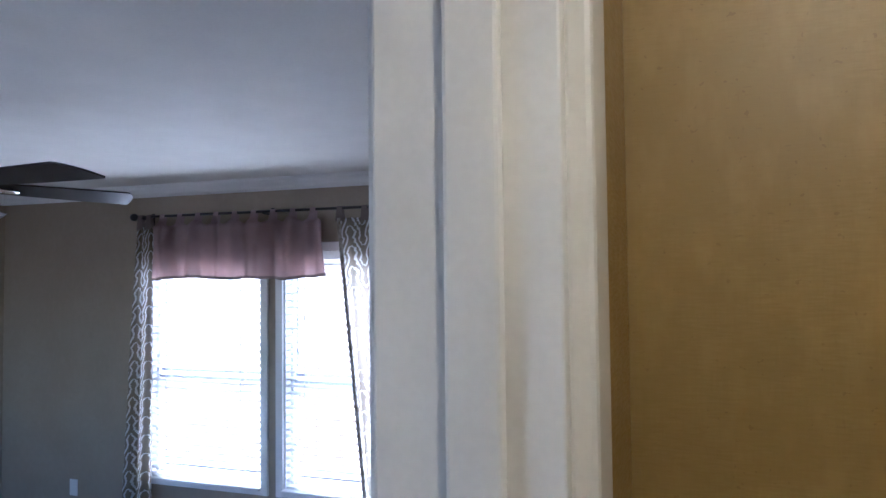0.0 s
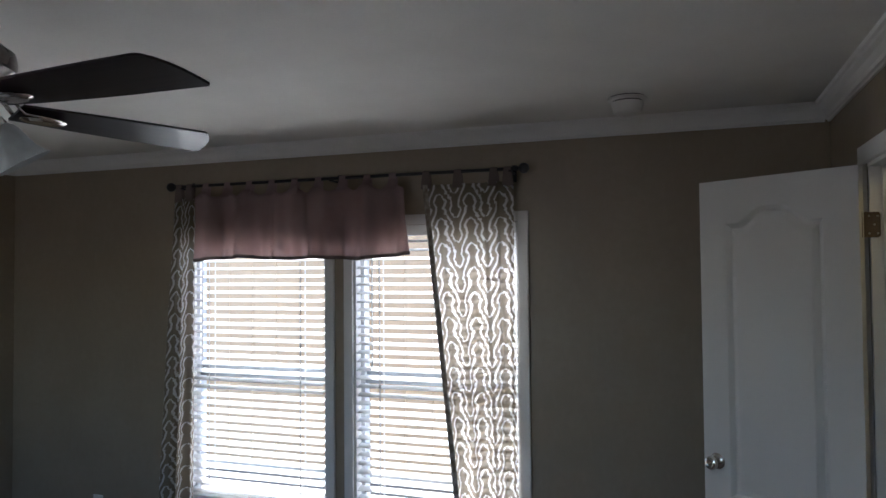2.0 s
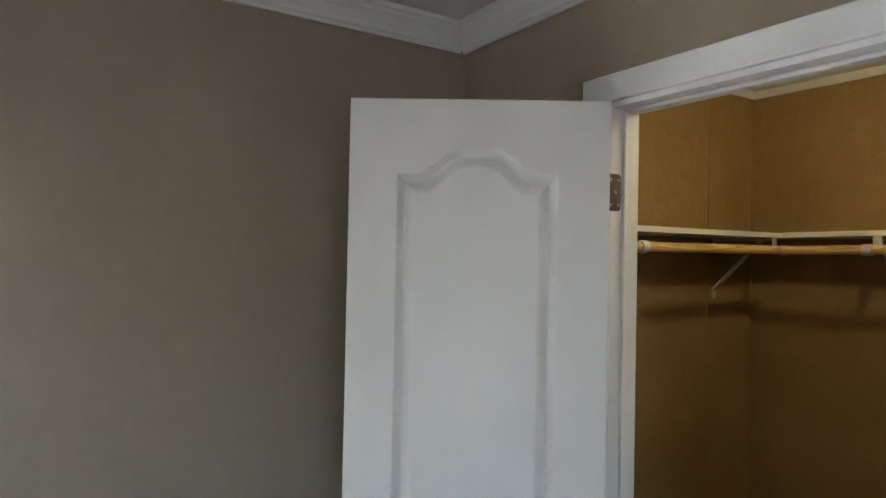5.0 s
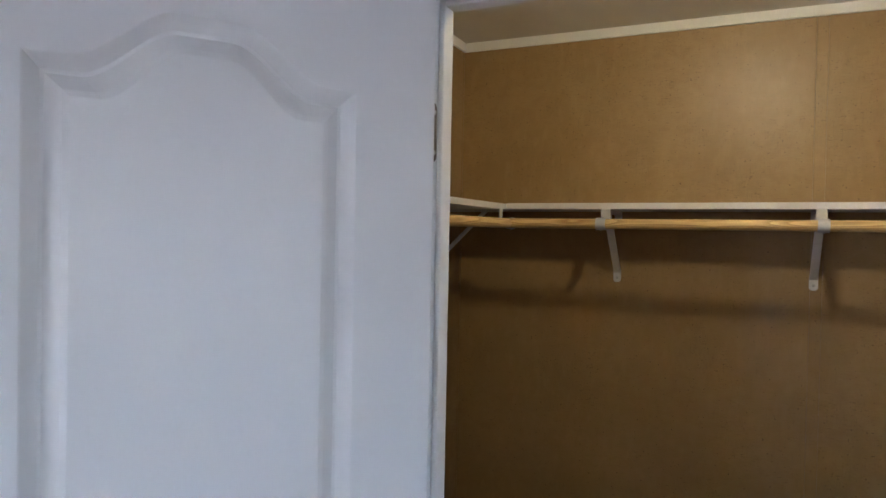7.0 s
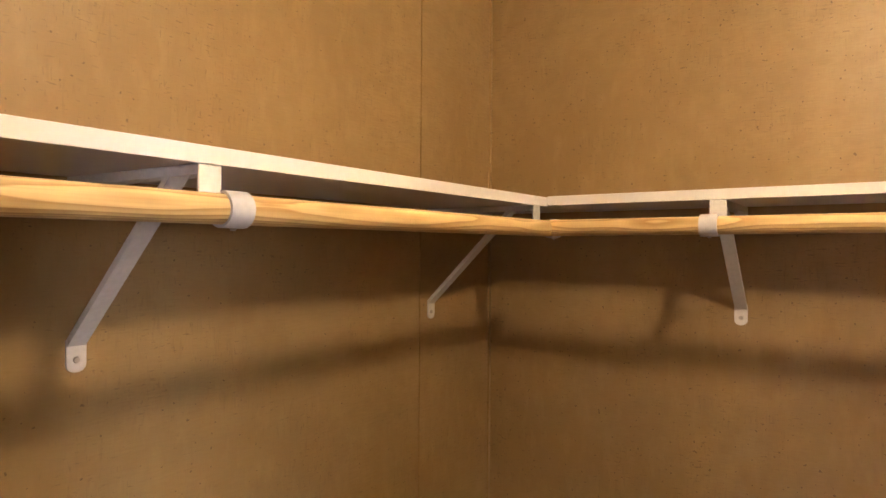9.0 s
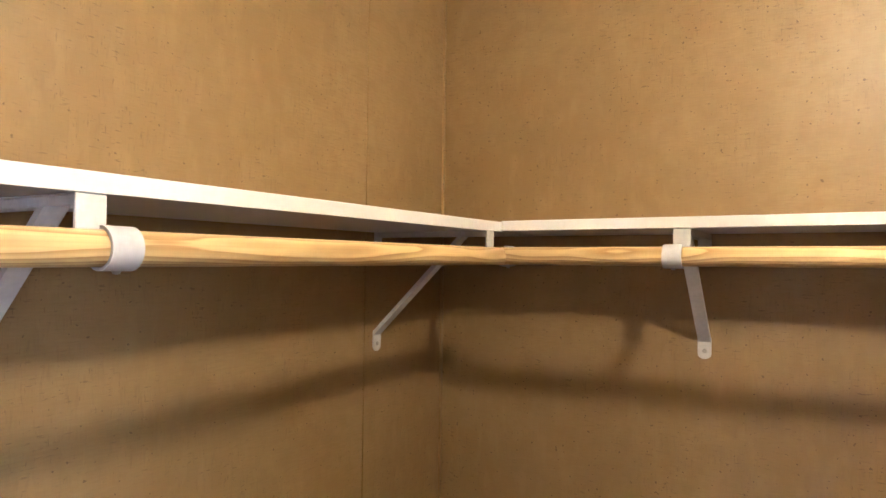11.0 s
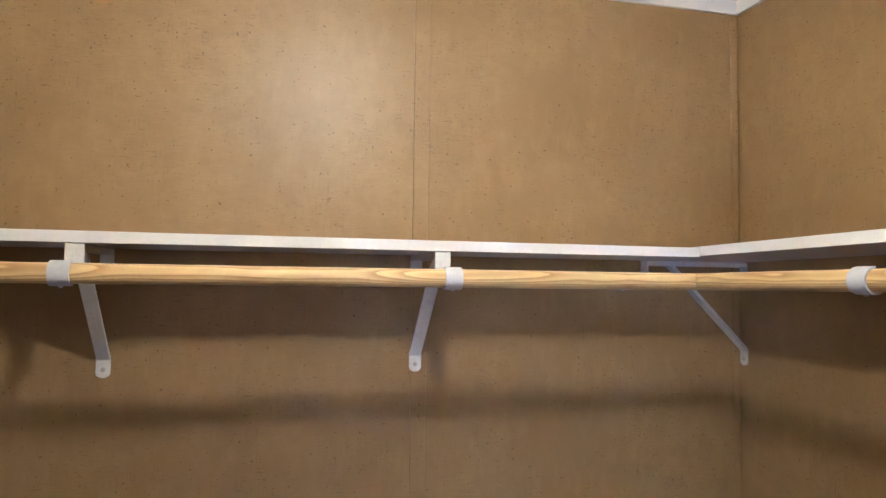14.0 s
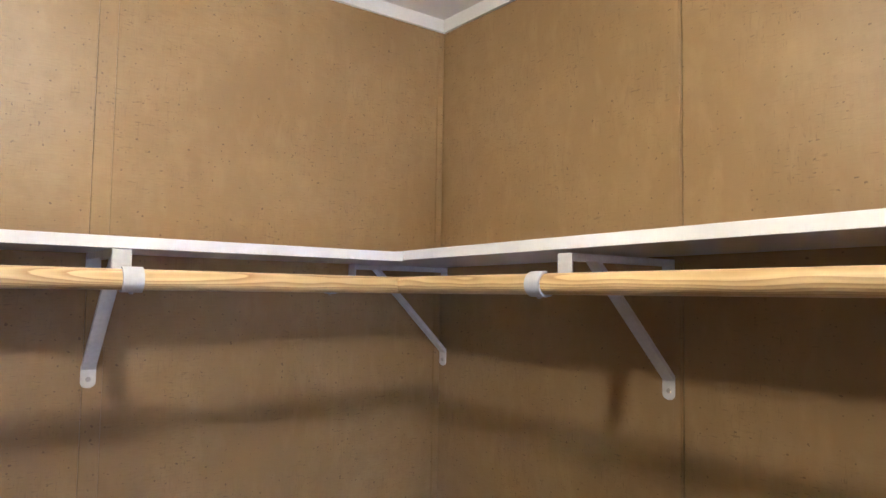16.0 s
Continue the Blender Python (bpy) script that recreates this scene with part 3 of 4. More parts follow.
def drape(name, label, left, right, top, bottom, material, folds, depth, tabs, tab_material, hem_wave=0.0, fullness=1.05, side_hem=False, tilt=0.0, seed=1, nx=90, nz=40, y=ROD_Y, hem_size=0.0022, turned=0.0):
    """A hanging cloth between two leaning edges: left(s), right(s) give x at s from 0 (top) to 1 (hem)."""
    rnd = random.Random(seed)
    c = thing(name, label, "curtain")
    ph = [rnd.uniform(0, 6.28) for _ in range(4)]

    def wavy(f):
        return math.sin(5.0 * f + ph[3]) + 0.5 * math.sin(17.0 * f + ph[1]) + 0.25 * math.sin(41.0 * f + ph[2])

    bm = bmesh.new()
    uvl = bm.loops.layers.uv.new("UVMap")
    grid, uvs = [], {}
    flat_w = abs(right(0) - left(0)) * fullness
    for j in range(nz + 1):
        s = j / nz
        row = []
        for i in range(nx + 1):
            f = i / nx
            x = left(s) + (right(s) - left(s)) * f
            amp = depth * (0.45 + 0.55 * min(1, s * 2.5))
            yy = y + amp * (math.sin(folds * 6.283 * f + ph[0] + 0.5 * math.sin(3 * s + ph[1])) + 0.35 * math.sin(folds * 2.3 * 6.283 * f + ph[2] + 1.2 * s))
            # the last strip of the cloth folds back towards the wall
            yy += turned * (max(0.0, f - 0.86) / 0.14) ** 2 - 0.8 * turned * max(0.0, 1 - abs(f - 0.86) / 0.06)
            z = top + (bottom - top) * s + s * (hem_wave * wavy(f) - tilt * (1 - f)) + (-0.016 * math.cos(2 * math.pi * tabs * f) * max(0.0, 1 - 4 * s) if tabs > 4 else 0)
            v = bm.verts.new((x, yy, z))
            uvs[v] = (f * flat_w, z)
            row.append(v)
        grid.append(row)
    for j in range(nz):
        for i in range(nx):
            face = bm.faces.new((grid[j][i], grid[j][i + 1], grid[j + 1][i + 1], grid[j + 1][i]))
            for loop in face.loops:
                loop[uvl].uv = uvs[loop.vert]
    cloth_ob = part("cloth", bm, material, c, smooth=True)
    th = cloth_ob.modifiers.new("thickness", "SOLIDIFY")
    th.thickness = 0.0012
    hem = bmesh.new()
    sweep(hem, [(left(1) + (right(1) - left(1)) * k / nx, y + depth * (math.sin(folds * 6.283 * k / nx + ph[0] + 0.5 * math.sin(3 + ph[1])) + 0.35 * math.sin(folds * 2.3 * 6.283 * k / nx + ph[2] + 1.2)),
                bottom + hem_wave * wavy(k / nx) - tilt * (1 - k / nx) + 0.006) for k in range(nx + 1)], hem_size, 6, 3.0)
    part("hem", hem, M_TAUPE, c)
    if side_hem:
        edge = bmesh.new()
        strip = []
        for k in range(nz + 1):
            s = k / nz
            x = left(s)
            strip.append([edge.verts.new((x - 0.002, y - 0.012, top + (bottom - top) * s)), edge.verts.new((x + 0.030, y - 0.024, top + (bottom - top) * s)), edge.verts.new((x + 0.006, y + 0.010, top + (bottom - top) * s))])
        for a, d in zip(strip, strip[1:]):
            for q in range(3):
                edge.faces.new((a[q], a[(q + 1) % 3], d[(q + 1) % 3], d[q]))
        part("side_hem", edge, M_HEM, c, "doubled brown side hem", smooth=True)
    for k in range(tabs):
        f = (k + 0.5) / tabs if tabs != 4 else (0.04, 0.40, 0.80, 0.95)[k]
        xc = left(0) + (right(0) - left(0)) * f
        w = 0.021
        tb = bmesh.new()
        ring = []
        path = [(y - 0.013, top - 0.02, 1.3), (ROD_Y - 0.0125, ROD_Z - 0.02, 1.0), (ROD_Y - 0.0125, ROD_Z, 0.85), (ROD_Y - 0.009, ROD_Z + 0.009, 0.85), (ROD_Y, ROD_Z + 0.0125, 0.85), (ROD_Y + 0.009, ROD_Z + 0.009, 0.85), (ROD_Y + 0.0125, ROD_Z, 0.85), (ROD_Y + 0.0125, ROD_Z - 0.02, 1.0), (y + 0.013, top - 0.02, 1.3)]
        for py, pz, pw in path:
            ring.append([tb.verts.new((xc - w * pw, py, pz)), tb.verts.new((xc + w * pw, py, pz))])
        for a, d in zip(ring, ring[1:]):
            tb.faces.new((a[0], a[1], d[1], d[0]))
        t_ob = part("tab", tb, tab_material, c)
        th = t_ob.modifiers.new("thickness", "SOLIDIFY")
        th.thickness = 0.0015
    return c


drape("curtain", "taupe and white ikat tab-top curtain drawn to one side", lambda s: -1.842 + 0.175 * min(1, s * 1.1), lambda s: -1.385 + 0.01 * s, 2.107, 0.16, M_IKAT, 3.2, 0.016, 4, M_TAUPE, side_hem=True, turned=0.024, seed=4, nx=110, nz=60)
drape("curtain", "narrow gathered taupe and white ikat tab-top curtain", lambda s: -3.352 - 0.13 * s, lambda s: -3.212 - 0.02 * s, 2.10, 0.16, M_IKAT, 2.0, 0.020, 2, M_TAUPE, fullness=2.2, seed=9, nx=70, nz=60)
drape("valance", "sheer mauve tab-top valance hung across the rod", lambda s: -3.205 + 0.01 * s, lambda s: -1.935 + 0.035 * s, 2.115, 1.760, M_VALANCE, 5.3, 0.034, 9, M_VALANCE, hem_wave=0.010, tilt=0.020, seed=12, nx=160, nz=16, y=ROD_Y - 0.020, hem_size=0.0036)

# ---------------------------------------------------------------- closet door, casing
def casing_set(name, label, n_edge, s_edge, x_face, sign, reveal=0.008, w=0.060):
    c = thing(name, label, "door casing", at=SKEW, kind="structure")
    t = 0.018
    xa, xb = sorted((x_face + sign * 0.001, x_face + sign * t))
    part("casing", a_box(xa, xb, n_edge + reveal, n_edge + reveal + w, 0.0, DOOR_TOP - 0.004, bevel=0.004), M_TRIM, c)
    part("casing", a_box(xa, xb, s_edge - reveal - w, s_edge - reveal, 0.0, DOOR_TOP - 0.004, bevel=0.004), M_TRIM, c)
    part("casing", a_box(xa, xb, s_edge - reveal - w, n_edge + reveal + w, DOOR_TOP - 0.003, DOOR_TOP + 0.062, bevel=0.004), M_TRIM, c)
    return c


def jamb_set(name, label, n_edge, s_edge, stop_x, depth):
    c = thing(name, label, "door frame", at=SKEW, kind="structure")
    t = 0.016
    a, b = -0.002, depth
    part("jamb", a_box(a, b, n_edge - t, n_edge - 0.0005, 0.0, DOOR_TOP - 0.001, bevel=0.002), M_TRIM, c)
    part("jamb", a_box(a, b, s_edge + 0.0005, s_edge + t, 0.0, DOOR_TOP - 0.001, bevel=0.002), M_TRIM, c)
    part("jamb", a_box(a, b, s_edge + t, n_edge - t, DOOR_TOP - t, DOOR_TOP - 0.001, bevel=0.002), M_TRIM, c)
    s = 0.010
    part("stop", a_box(stop_x, stop_x + 0.033, n_edge - t - s, n_edge - t - 0.0003, 0.0, DOOR_TOP - t - 0.001, bevel=0.003), M_TRIM, c)
    part("stop", a_box(stop_x, stop_x + 0.033, s_edge + t + 0.0003, s_edge + t + s, 0.0, DOOR_TOP - t - 0.001, bevel=0.003), M_TRIM, c)
    part("stop", a_box(stop_x, stop_x + 0.033, s_edge + t + s, n_edge - t - s, DOOR_TOP - t - s, DOOR_TOP - t - 0.0003, bevel=0.003), M_TRIM, c)
    return c


casing_set("door_1_casing", "white painted casing round the closet opening", DOOR_N, DOOR_S, 0.0, -1)
jamb_set("door_1_frame", "white painted closet door frame with stop", DOOR_N, DOOR_S, 0.036, WALL_T + 0.0005)
cc = thing("door_1_lining", "narrow white trim on the closet side of the opening", "door casing", at=SKEW, kind="structure")
part("trim", a_box(WALL_T + 0.001, 0.1326, DOOR_N + 0.018, DOOR_N + 0.062, 0.0, DOOR_TOP + 0.045, bevel=0.003), M_TRIM, cc)
part("trim", a_box(WALL_T + 0.001, 0.1326, DOOR_S - 0.062, DOOR_S - 0.018, 0.0, DOOR_TOP + 0.045, bevel=0.003), M_TRIM, cc)
part("trim", a_box(WALL_T + 0.001, 0.1320, DOOR_S - 0.018, DOOR_N + 0.018, DOOR_TOP + 0.010, DOOR_TOP + 0.045, bevel=0.003), M_TRIM, cc)
casing_set("door_2_casing", "white painted casing round the bedroom entry", ENTRY_N, ENTRY_S, 0.0, -1, w=0.026)
casing_set("door_2_casing", "white painted hall casing round the bedroom entry", ENTRY_N, ENTRY_S, ENTRY_T - 0.001, 1, -0.004)
jamb_set("door_2_frame", "white painted bedroom entry frame with stop", ENTRY_N, ENTRY_S, 0.045, ENTRY_T + 0.002)


def panel_outline(x0, x1, z0, z1, arch, inset, n=36):
    """Outline of a moulded panel, arched along its top edge, shrunk by inset."""
    a, b, lo, hi = x0 + inset, x1 - inset, z0 + inset, z1 - inset
    pts = [(a, lo), (b, lo)]
    for k in range(n + 1):
        f = k / n
        g = 1 - f
        u = abs(2 * f - 1)
        # a flat shoulder, then an eased rise to the crown of the arch
        e = max(0.0, min(1.0, (0.80 - u) / 0.62))
        pts.append((a + (b - a) * g, hi + arch * (e * e * (3 - 2 * e))))
    return pts


def door_leaf():
    W, H, T = 0.603, 2.022, 0.035
    d = thing("door_1", "open white moulded two-panel closet door with arched panel", "door",
              at=pose(-0.0585, -0.673, 0.008, 0, 0, -34.9), kind="structure")
    bm = bmesh.new()
    panels = [(-W + 0.112, -0.118, 0.765, 1.848, 0.062), (-W + 0.112, -0.118, 0.20, 0.62, 0.0)]
    steps = [(0.0, 0.0), (0.002, 0.001), (0.017, 0.0130), (0.021, 0.0138), (0.038, 0.0028), (0.045, 0.0005)]
    rect = [bm.verts.new((x, 0, z)) for x, z in ((-W + 0.002, 0.002), (-0.002, 0.002), (-0.002, H - 0.002), (-W + 0.002, H - 0.002))]
    edges = [bm.edges.new((rect[i], rect[(i + 1) % 4])) for i in range(4)]
    for x0, x1, z0, z1, arch in panels:
        prev = None
        for inset, dep in steps:
            loop = [bm.verts.new((x, dep, z)) for x, z in panel_outline(x0, x1, z0, z1, arch, inset)]
            k = len(loop)
            if prev is None:
                edges += [bm.edges.new((loop[i], loop[(i + 1) % k])) for i in range(k)]
            else:
                for i in range(k):
                    bm.faces.new((prev[i], prev[(i + 1) % k], loop[(i + 1) % k], loop[i]))
            prev = loop
        bm.faces.new(prev)
    bmesh.ops.triangle_fill(bm, edges=edges, use_beauty=True)
    back = [bm.verts.new((x, y, z)) for y in (0.002, T) for x, z in ((-W, 0), (0, 0), (0, H), (-W, H))]
    for i in range(4):
        j = (i + 1) % 4
        bm.faces.new((rect[i], rect[j], back[j], back[i]))
        bm.faces.new((back[i], back[j], back[4 + j], back[4 + i]))
    bm.faces.new(back[4:])
    part("leaf", bm, M_DOOR, d)
    for side, base in ((-1, 0.0), (1, T)):
        k = thing_part("door_knob", d)
        prof = [(0.0, 0.0), (0.031, 0.0), (0.032, 0.003), (0.027, 0.008), (0.014, 0.011), (0.0115, 0.020), (0.013, 0.028), (0.022, 0.034), (0.0265, 0.042), (0.0265, 0.050), (0.024, 0.057), (0.015, 0.0605), (0.013, 0.059), (0.0, 0.059)]
        o = part("knob", lathe(prof, 24), M_NICKEL, k, "satin nickel knob", smooth=True)
        o.matrix_basis = pose(-W + 0.06, base, 0.900, 90 * (1 if side < 0 else -1), 0, 0)
    part("latch_plate", a_box(-W - 0.001, -W + 0.001, 0.006, 0.029, 0.87, 0.93), M_NICKEL, d)
    return d


def thing_part(name, parent):
    o = new(name)
    o.empty_display_size = 0.03
    o.parent = parent
    return o


door = door_leaf()


def hinge(z):
    h = thing("door_hinge", "brushed nickel butt hinge joining closet door to jamb", "hinge", group="closet door hinges", kind="structure")
    # knuckle between leaf and jamb, one plate on the jamb's face
    part("knuckle", lathe([(0, 0), (0.006, 0), (0.006, 0.088), (0, 0.088)], 12, pose(-0.050, -0.652, z - 0.044)), M_HINGE, h, smooth=True)
    bm = bmesh.new()
    edge = [(-0.046, -0.044), (-0.046, 0.044)]
    for cz, a0 in ((0.034, 90), (-0.034, 0)):
        edge += [(0.002 + 0.010 * math.cos(radians(a0 - 18 * q)), cz + 0.010 * math.sin(radians(a0 - 18 * q))) for q in range(6)]
    two = [[bm.verts.new((px, py, z + pz)) for px, pz in edge] for py in (-0.6425, -0.6385)]
    bm.faces.new(two[0])
    bm.faces.new(list(reversed(two[1])))
    for q in range(len(edge)):
        bm.faces.new((two[0][q], two[1][q], two[1][(q + 1) % len(edge)], two[0][(q + 1) % len(edge)]))
    part("plate", bm, M_HINGE, h)
    for dz in (-0.03, 0.0, 0.03):
        for x in (-0.006,) if dz == 0 else (-0.022, 0.004):
            part("screw", lathe([(0, 0), (0.004, 0), (0.003, 0.0012), (0, 0.0014)], 10, pose(x, -0.6425, z + dz, 90, 0, 0)), M_SCREW, h)
    return h


for z in (1.825, 0.24):
    hinge(z)

# ---------------------------------------------------------------- ceiling fan
def ceiling_fan(x, y, first):
    f = thing("ceiling_fan", "pewter ceiling fan with dark walnut blades and frosted light shades", "ceiling fan", at=pose(x, y, CEIL))
    part("canopy", lathe([(0, 0), (0.088, 0.0), (0.090, -0.010), (0.084, -0.018), (0.078, -0.040), (0.058, -0.068), (0.030, -0.082), (0, -0.082)], 36), M_PEWTER, f, smooth=True)
    part("downrod", lathe([(0, -0.08), (0.0135, -0.08), (0.0135, -0.14), (0, -0.14)], 16), M_PEWTER, f, smooth=True)
    part("collar", lathe([(0, -0.122), (0.024, -0.122), (0.028, -0.136), (0.030, -0.146), (0, -0.146)], 20), M_PEWTER, f, smooth=True)
    part("motor_housing", lathe([(0, -0.143), (0.06, -0.144), (0.115, -0.158), (0.142, -0.178), (0.146, -0.201), (0.144, -0.224), (0.125, -0.242), (0.09, -0.252), (0, -0.252)], 40), M_PEWTER, f, "aged pewter motor housing", smooth=True)
    part("switch_housing", lathe([(0, -0.250), (0.062, -0.250), (0.064, -0.280), (0.058, -0.306), (0.040, -0.314), (0, -0.314)], 28), M_PEWTER, f, smooth=True)
    part("light_hub", lathe([(0, -0.312), (0.030, -0.312), (0.046, -0.320), (0.050, -0.344), (0.040, -0.358), (0.016, -0.364), (0.010, -0.373), (0, -0.375)], 28), M_NICKEL, f, smooth=True)
    for k in range(5):
        turn = pose(0, 0, 0, 0, 0, first + 72 * k)
        b = thing_part("blade_assembly", f)
        b.matrix_basis = turn
        z = -0.303
        bm = bmesh.new()
        out = [(0.150, -0.050), (0.30, -0.061), (0.50, -0.071), (0.632, -0.075), (0.646, -0.070), (0.664, -0.052), (0.680, -0.026), (0.691, 0.006), (0.698, 0.040), (0.702, 0.066), (0.698, 0.071), (0.48, 0.068), (0.30, 0.060), (0.150, 0.048)]
        vs = [[bm.verts.new((px, py, h)) for px, py in out] for h in (-0.003, 0.003)]
        bm.faces.new(vs[0])
        bm.faces.new(list(reversed(vs[1])))
        for i in range(len(out)):
            j = (i + 1) % len(out)
            bm.faces.new((vs[0][i], vs[0][j], vs[1][j], vs[1][i]))
        o = part("blade", bm, M_BLADE, b, "dark walnut blade")
        o.matrix_basis = Matrix.Translation((0, 0, z)) @ Matrix.Rotation(radians(-12), 4, "X")
        # blade iron: curved twin straps with an oval medallion
        bm = bmesh.new()
        for s in (-1, 1):
            sweep(bm, [(0.085, 0.012 * s, -0.244), (0.12, 0.020 * s, -0.266), (0.16, 0.034 * s, z - 0.006), (0.21, 0.036 * s, z - 0.009), (0.245, 0.020 * s, z - 0.010), (0.26, 0.002 * s, z - 0.010)], 0.008, 8, 0.5)
        lathe([(0, -0.006), (0.026, -0.007), (0.032, 0.0), (0.026, 0.004), (0, 0.005)], 18, Matrix.Translation((0.215, 0, z - 0.011)) @ Matrix.Diagonal((1.8, 1, 1, 1)), bm)
        part("blade_iron", bm, M_NICKEL, b, "polished nickel blade iron", smooth=True)
    for k in range(4):
        a = -38 + 90 * k
        s = thing_part("light_arm", f)
        s.matrix_basis = pose(0, 0, 0, 0, 0, a)
        part("arm", sweep(bmesh.new(), [(0.035, 0, -0.326), (0.065, 0, -0.318), (0.088, 0, -0.326), (0.098, 0, -0.342)], 0.0085, 10), M_NICKEL, s, smooth=True)
        tip = pose(0.096, 0, -0.336, 0, -33, 0) @ Matrix.Scale(0.90, 4)
        part("socket", lathe([(0, 0.0), (0.022, 0.0), (0.024, -0.012), (0.024, -0.028), (0.0, -0.028)], 20, tip), M_NICKEL, s, smooth=True)
        prof = [(0.023, -0.020), (0.034, -0.030), (0.042, -0.050), (0.046, -0.075), (0.052, -0.100), (0.064, -0.122), (0.074, -0.132)]
        inner = [(r - 0.003, h) for r, h in reversed(prof)]
        part("shade", lathe(prof + inner, 32, tip), M_FROST, s, "frosted white bell glass shade", smooth=True)
    for dx, dy, ln in ((0.022, -0.036, 0.250), (-0.030, -0.030, 0.245)):
        ch = thing_part("pull_chain", f)
        bm = sweep(bmesh.new(), [(dx, dy, -0.31), (dx * 1.1, dy * 1.1, -0.37), (dx * 1.1, dy * 1.1, -0.37 - ln)], 0.0012, 6)
        part("chain", bm, M_PEWTER, ch)
        part("fob", lathe([(0, 0.014), (0.004, 0.012), (0.007, 0.0), (0.008, -0.016), (0.005, -0.026), (0, -0.028)], 14, pose(dx * 1.1, dy * 1.1, -0.37 - ln)), M_BLADE, ch, "dark wooden pull fob", smooth=True)
    return f


ceiling_fan(-2.285, -2.175, -2)

# ---------------------------------------------------------------- smoke detector, outlet
sd = thing("smoke_detector", "round off-white smoke detector on the ceiling", "smoke detector", at=pose(-0.828, -0.415, CEIL) @ Matrix.Scale(1.12, 4))
# near-black disc gives the gap under the ceiling its shade by colour
part("gap_shade", lathe([(0, 0), (0.064, 0), (0.064, -0.005), (0, -0.005)], 36), M_DARK, sd, "thin disc coloured dark as shade in the gap against the ceiling")
part("base", lathe([(0, -0.004), (0.070, -0.004), (0.071, -0.012), (0.066, -0.015), (0, -0.015)], 36), M_PLASTIC, sd, smooth=True)
part("slot_ring", lathe([(0, -0.012), (0.053, -0.012), (0.053, -0.021), (0, -0.021)], 36), M_DARK, sd, "dark vent slot")
part("cover", lathe([(0, -0.020), (0.058, -0.020), (0.058, -0.030), (0.053, -0.046), (0.050, -0.058), (0.044, -0.062), (0, -0.062)], 36), M_PLASTIC, sd, smooth=True)
part("test_button", lathe([(0, -0.061), (0.010, -0.061), (0.009, -0.065), (0, -0.065)], 16, pose(0.02, -0.01, 0)), M_PLASTIC, sd)

out = thing("wall_outlet", "white duplex outlet plate low on the wall", "outlet", at=pose(-3.985, -0.0, 0.28))
part("plate", a_box(-0.035, 0.035, -0.006, -0.0005, -0.057, 0.057, bevel=0.002), M_PLASTIC, out)
for z in (-0.02, 0.02):
    part("socket", a_box(-0.016, 0.016, -0.008, -0.0055, z - 0.014, z + 0.014, bevel=0.001), M_PLASTIC, out)

# ---------------------------------------------------------------- closet shelves, rods, brackets
SH_T, SH_B = 1.7895, 1.770
SX, SYN, SYS = 1.305, -0.300, -1.793     # front edges of the three shelf boards
ROD_R, CROD_Z = 0.0160, 1.720
ROD_XE, ROD_YN, ROD_YS = 1.240, -0.333, -1.742


NORTH_FALL, SOUTH_RISE, SOUTH_ROD_RISE = 0.010, 0.014, 0.006   # the two side boards were not hung quite level, per metre from the back wall


def hung(bm, slope):
    for v in bm.verts:
        v.co.z += slope * max(0.0, SX - v.co.x)
    return bm


def closet_shelf(label, slope, x0, x1, y0, y1, front):
    """A board with its band along the front edge: front is 'y0', 'y1' or 'x0'."""
    sh = thing("closet_shelf", label, "shelf", group="closet shelves")
    t = 0.0022
    board, band = [x0, x1, y0, y1], [x0, x1, y0, y1]
    if front == "x0":
        board[0], band[1] = x0 + t, x0 + t - 0.0002
    elif front == "y0":
        board[2], band[3] = y0 + t, y0 + t - 0.0002
    else:
        board[3], band[2] = y1 - t, y1 - t + 0.0002
    part("board", hung(a_box(*board, SH_B + 0.0004, SH_T - 0.0004, bevel=0.0008), slope), M_SHELF, sh)
    part("edge_band", hung(a_box(*band, SH_B, SH_T, bevel=0.0009), slope), M_SHELF, sh)
    return sh


closet_shelf("white laminate closet shelf board along the side wall", -NORTH_FALL, 0.135, CX1 - 0.001, SYN, CY1 - 0.001, "y0")
closet_shelf("white laminate closet shelf board on the back wall", 0.0, SX, CX1 - 0.001, SYS + 0.001, SYN - 0.001, "x0")
closet_shelf("white laminate closet shelf board on the end wall", SOUTH_RISE, 0.135, CX1 - 0.001, CY0 + 0.001, SYS, "y1")
for label, slope, material, pts in (("round pine closet rod along the back wall", 0.0, M_PINE_Y, [(ROD_XE, ROD_YS, CROD_Z), (ROD_XE, -1.4, CROD_Z), (ROD_XE, -0.7, CROD_Z), (ROD_XE, ROD_YN, CROD_Z)]),
                             ("round pine closet rod under the side shelf", -NORTH_FALL, M_PINE_X, [(0.11, ROD_YN, CROD_Z), (0.7, ROD_YN, CROD_Z), (ROD_XE + 0.012, ROD_YN, CROD_Z)]),
                             ("round pine closet rod under the end shelf", SOUTH_ROD_RISE, M_PINE_S, [(0.11, ROD_YS, CROD_Z), (0.7, ROD_YS, CROD_Z), (ROD_XE + 0.012, ROD_YS, CROD_Z)])):
    solid("closet_rod", hung(sweep(bmesh.new(), pts, ROD_R, 24), slope), material, label, "rod", group="closet rods", smooth=True)


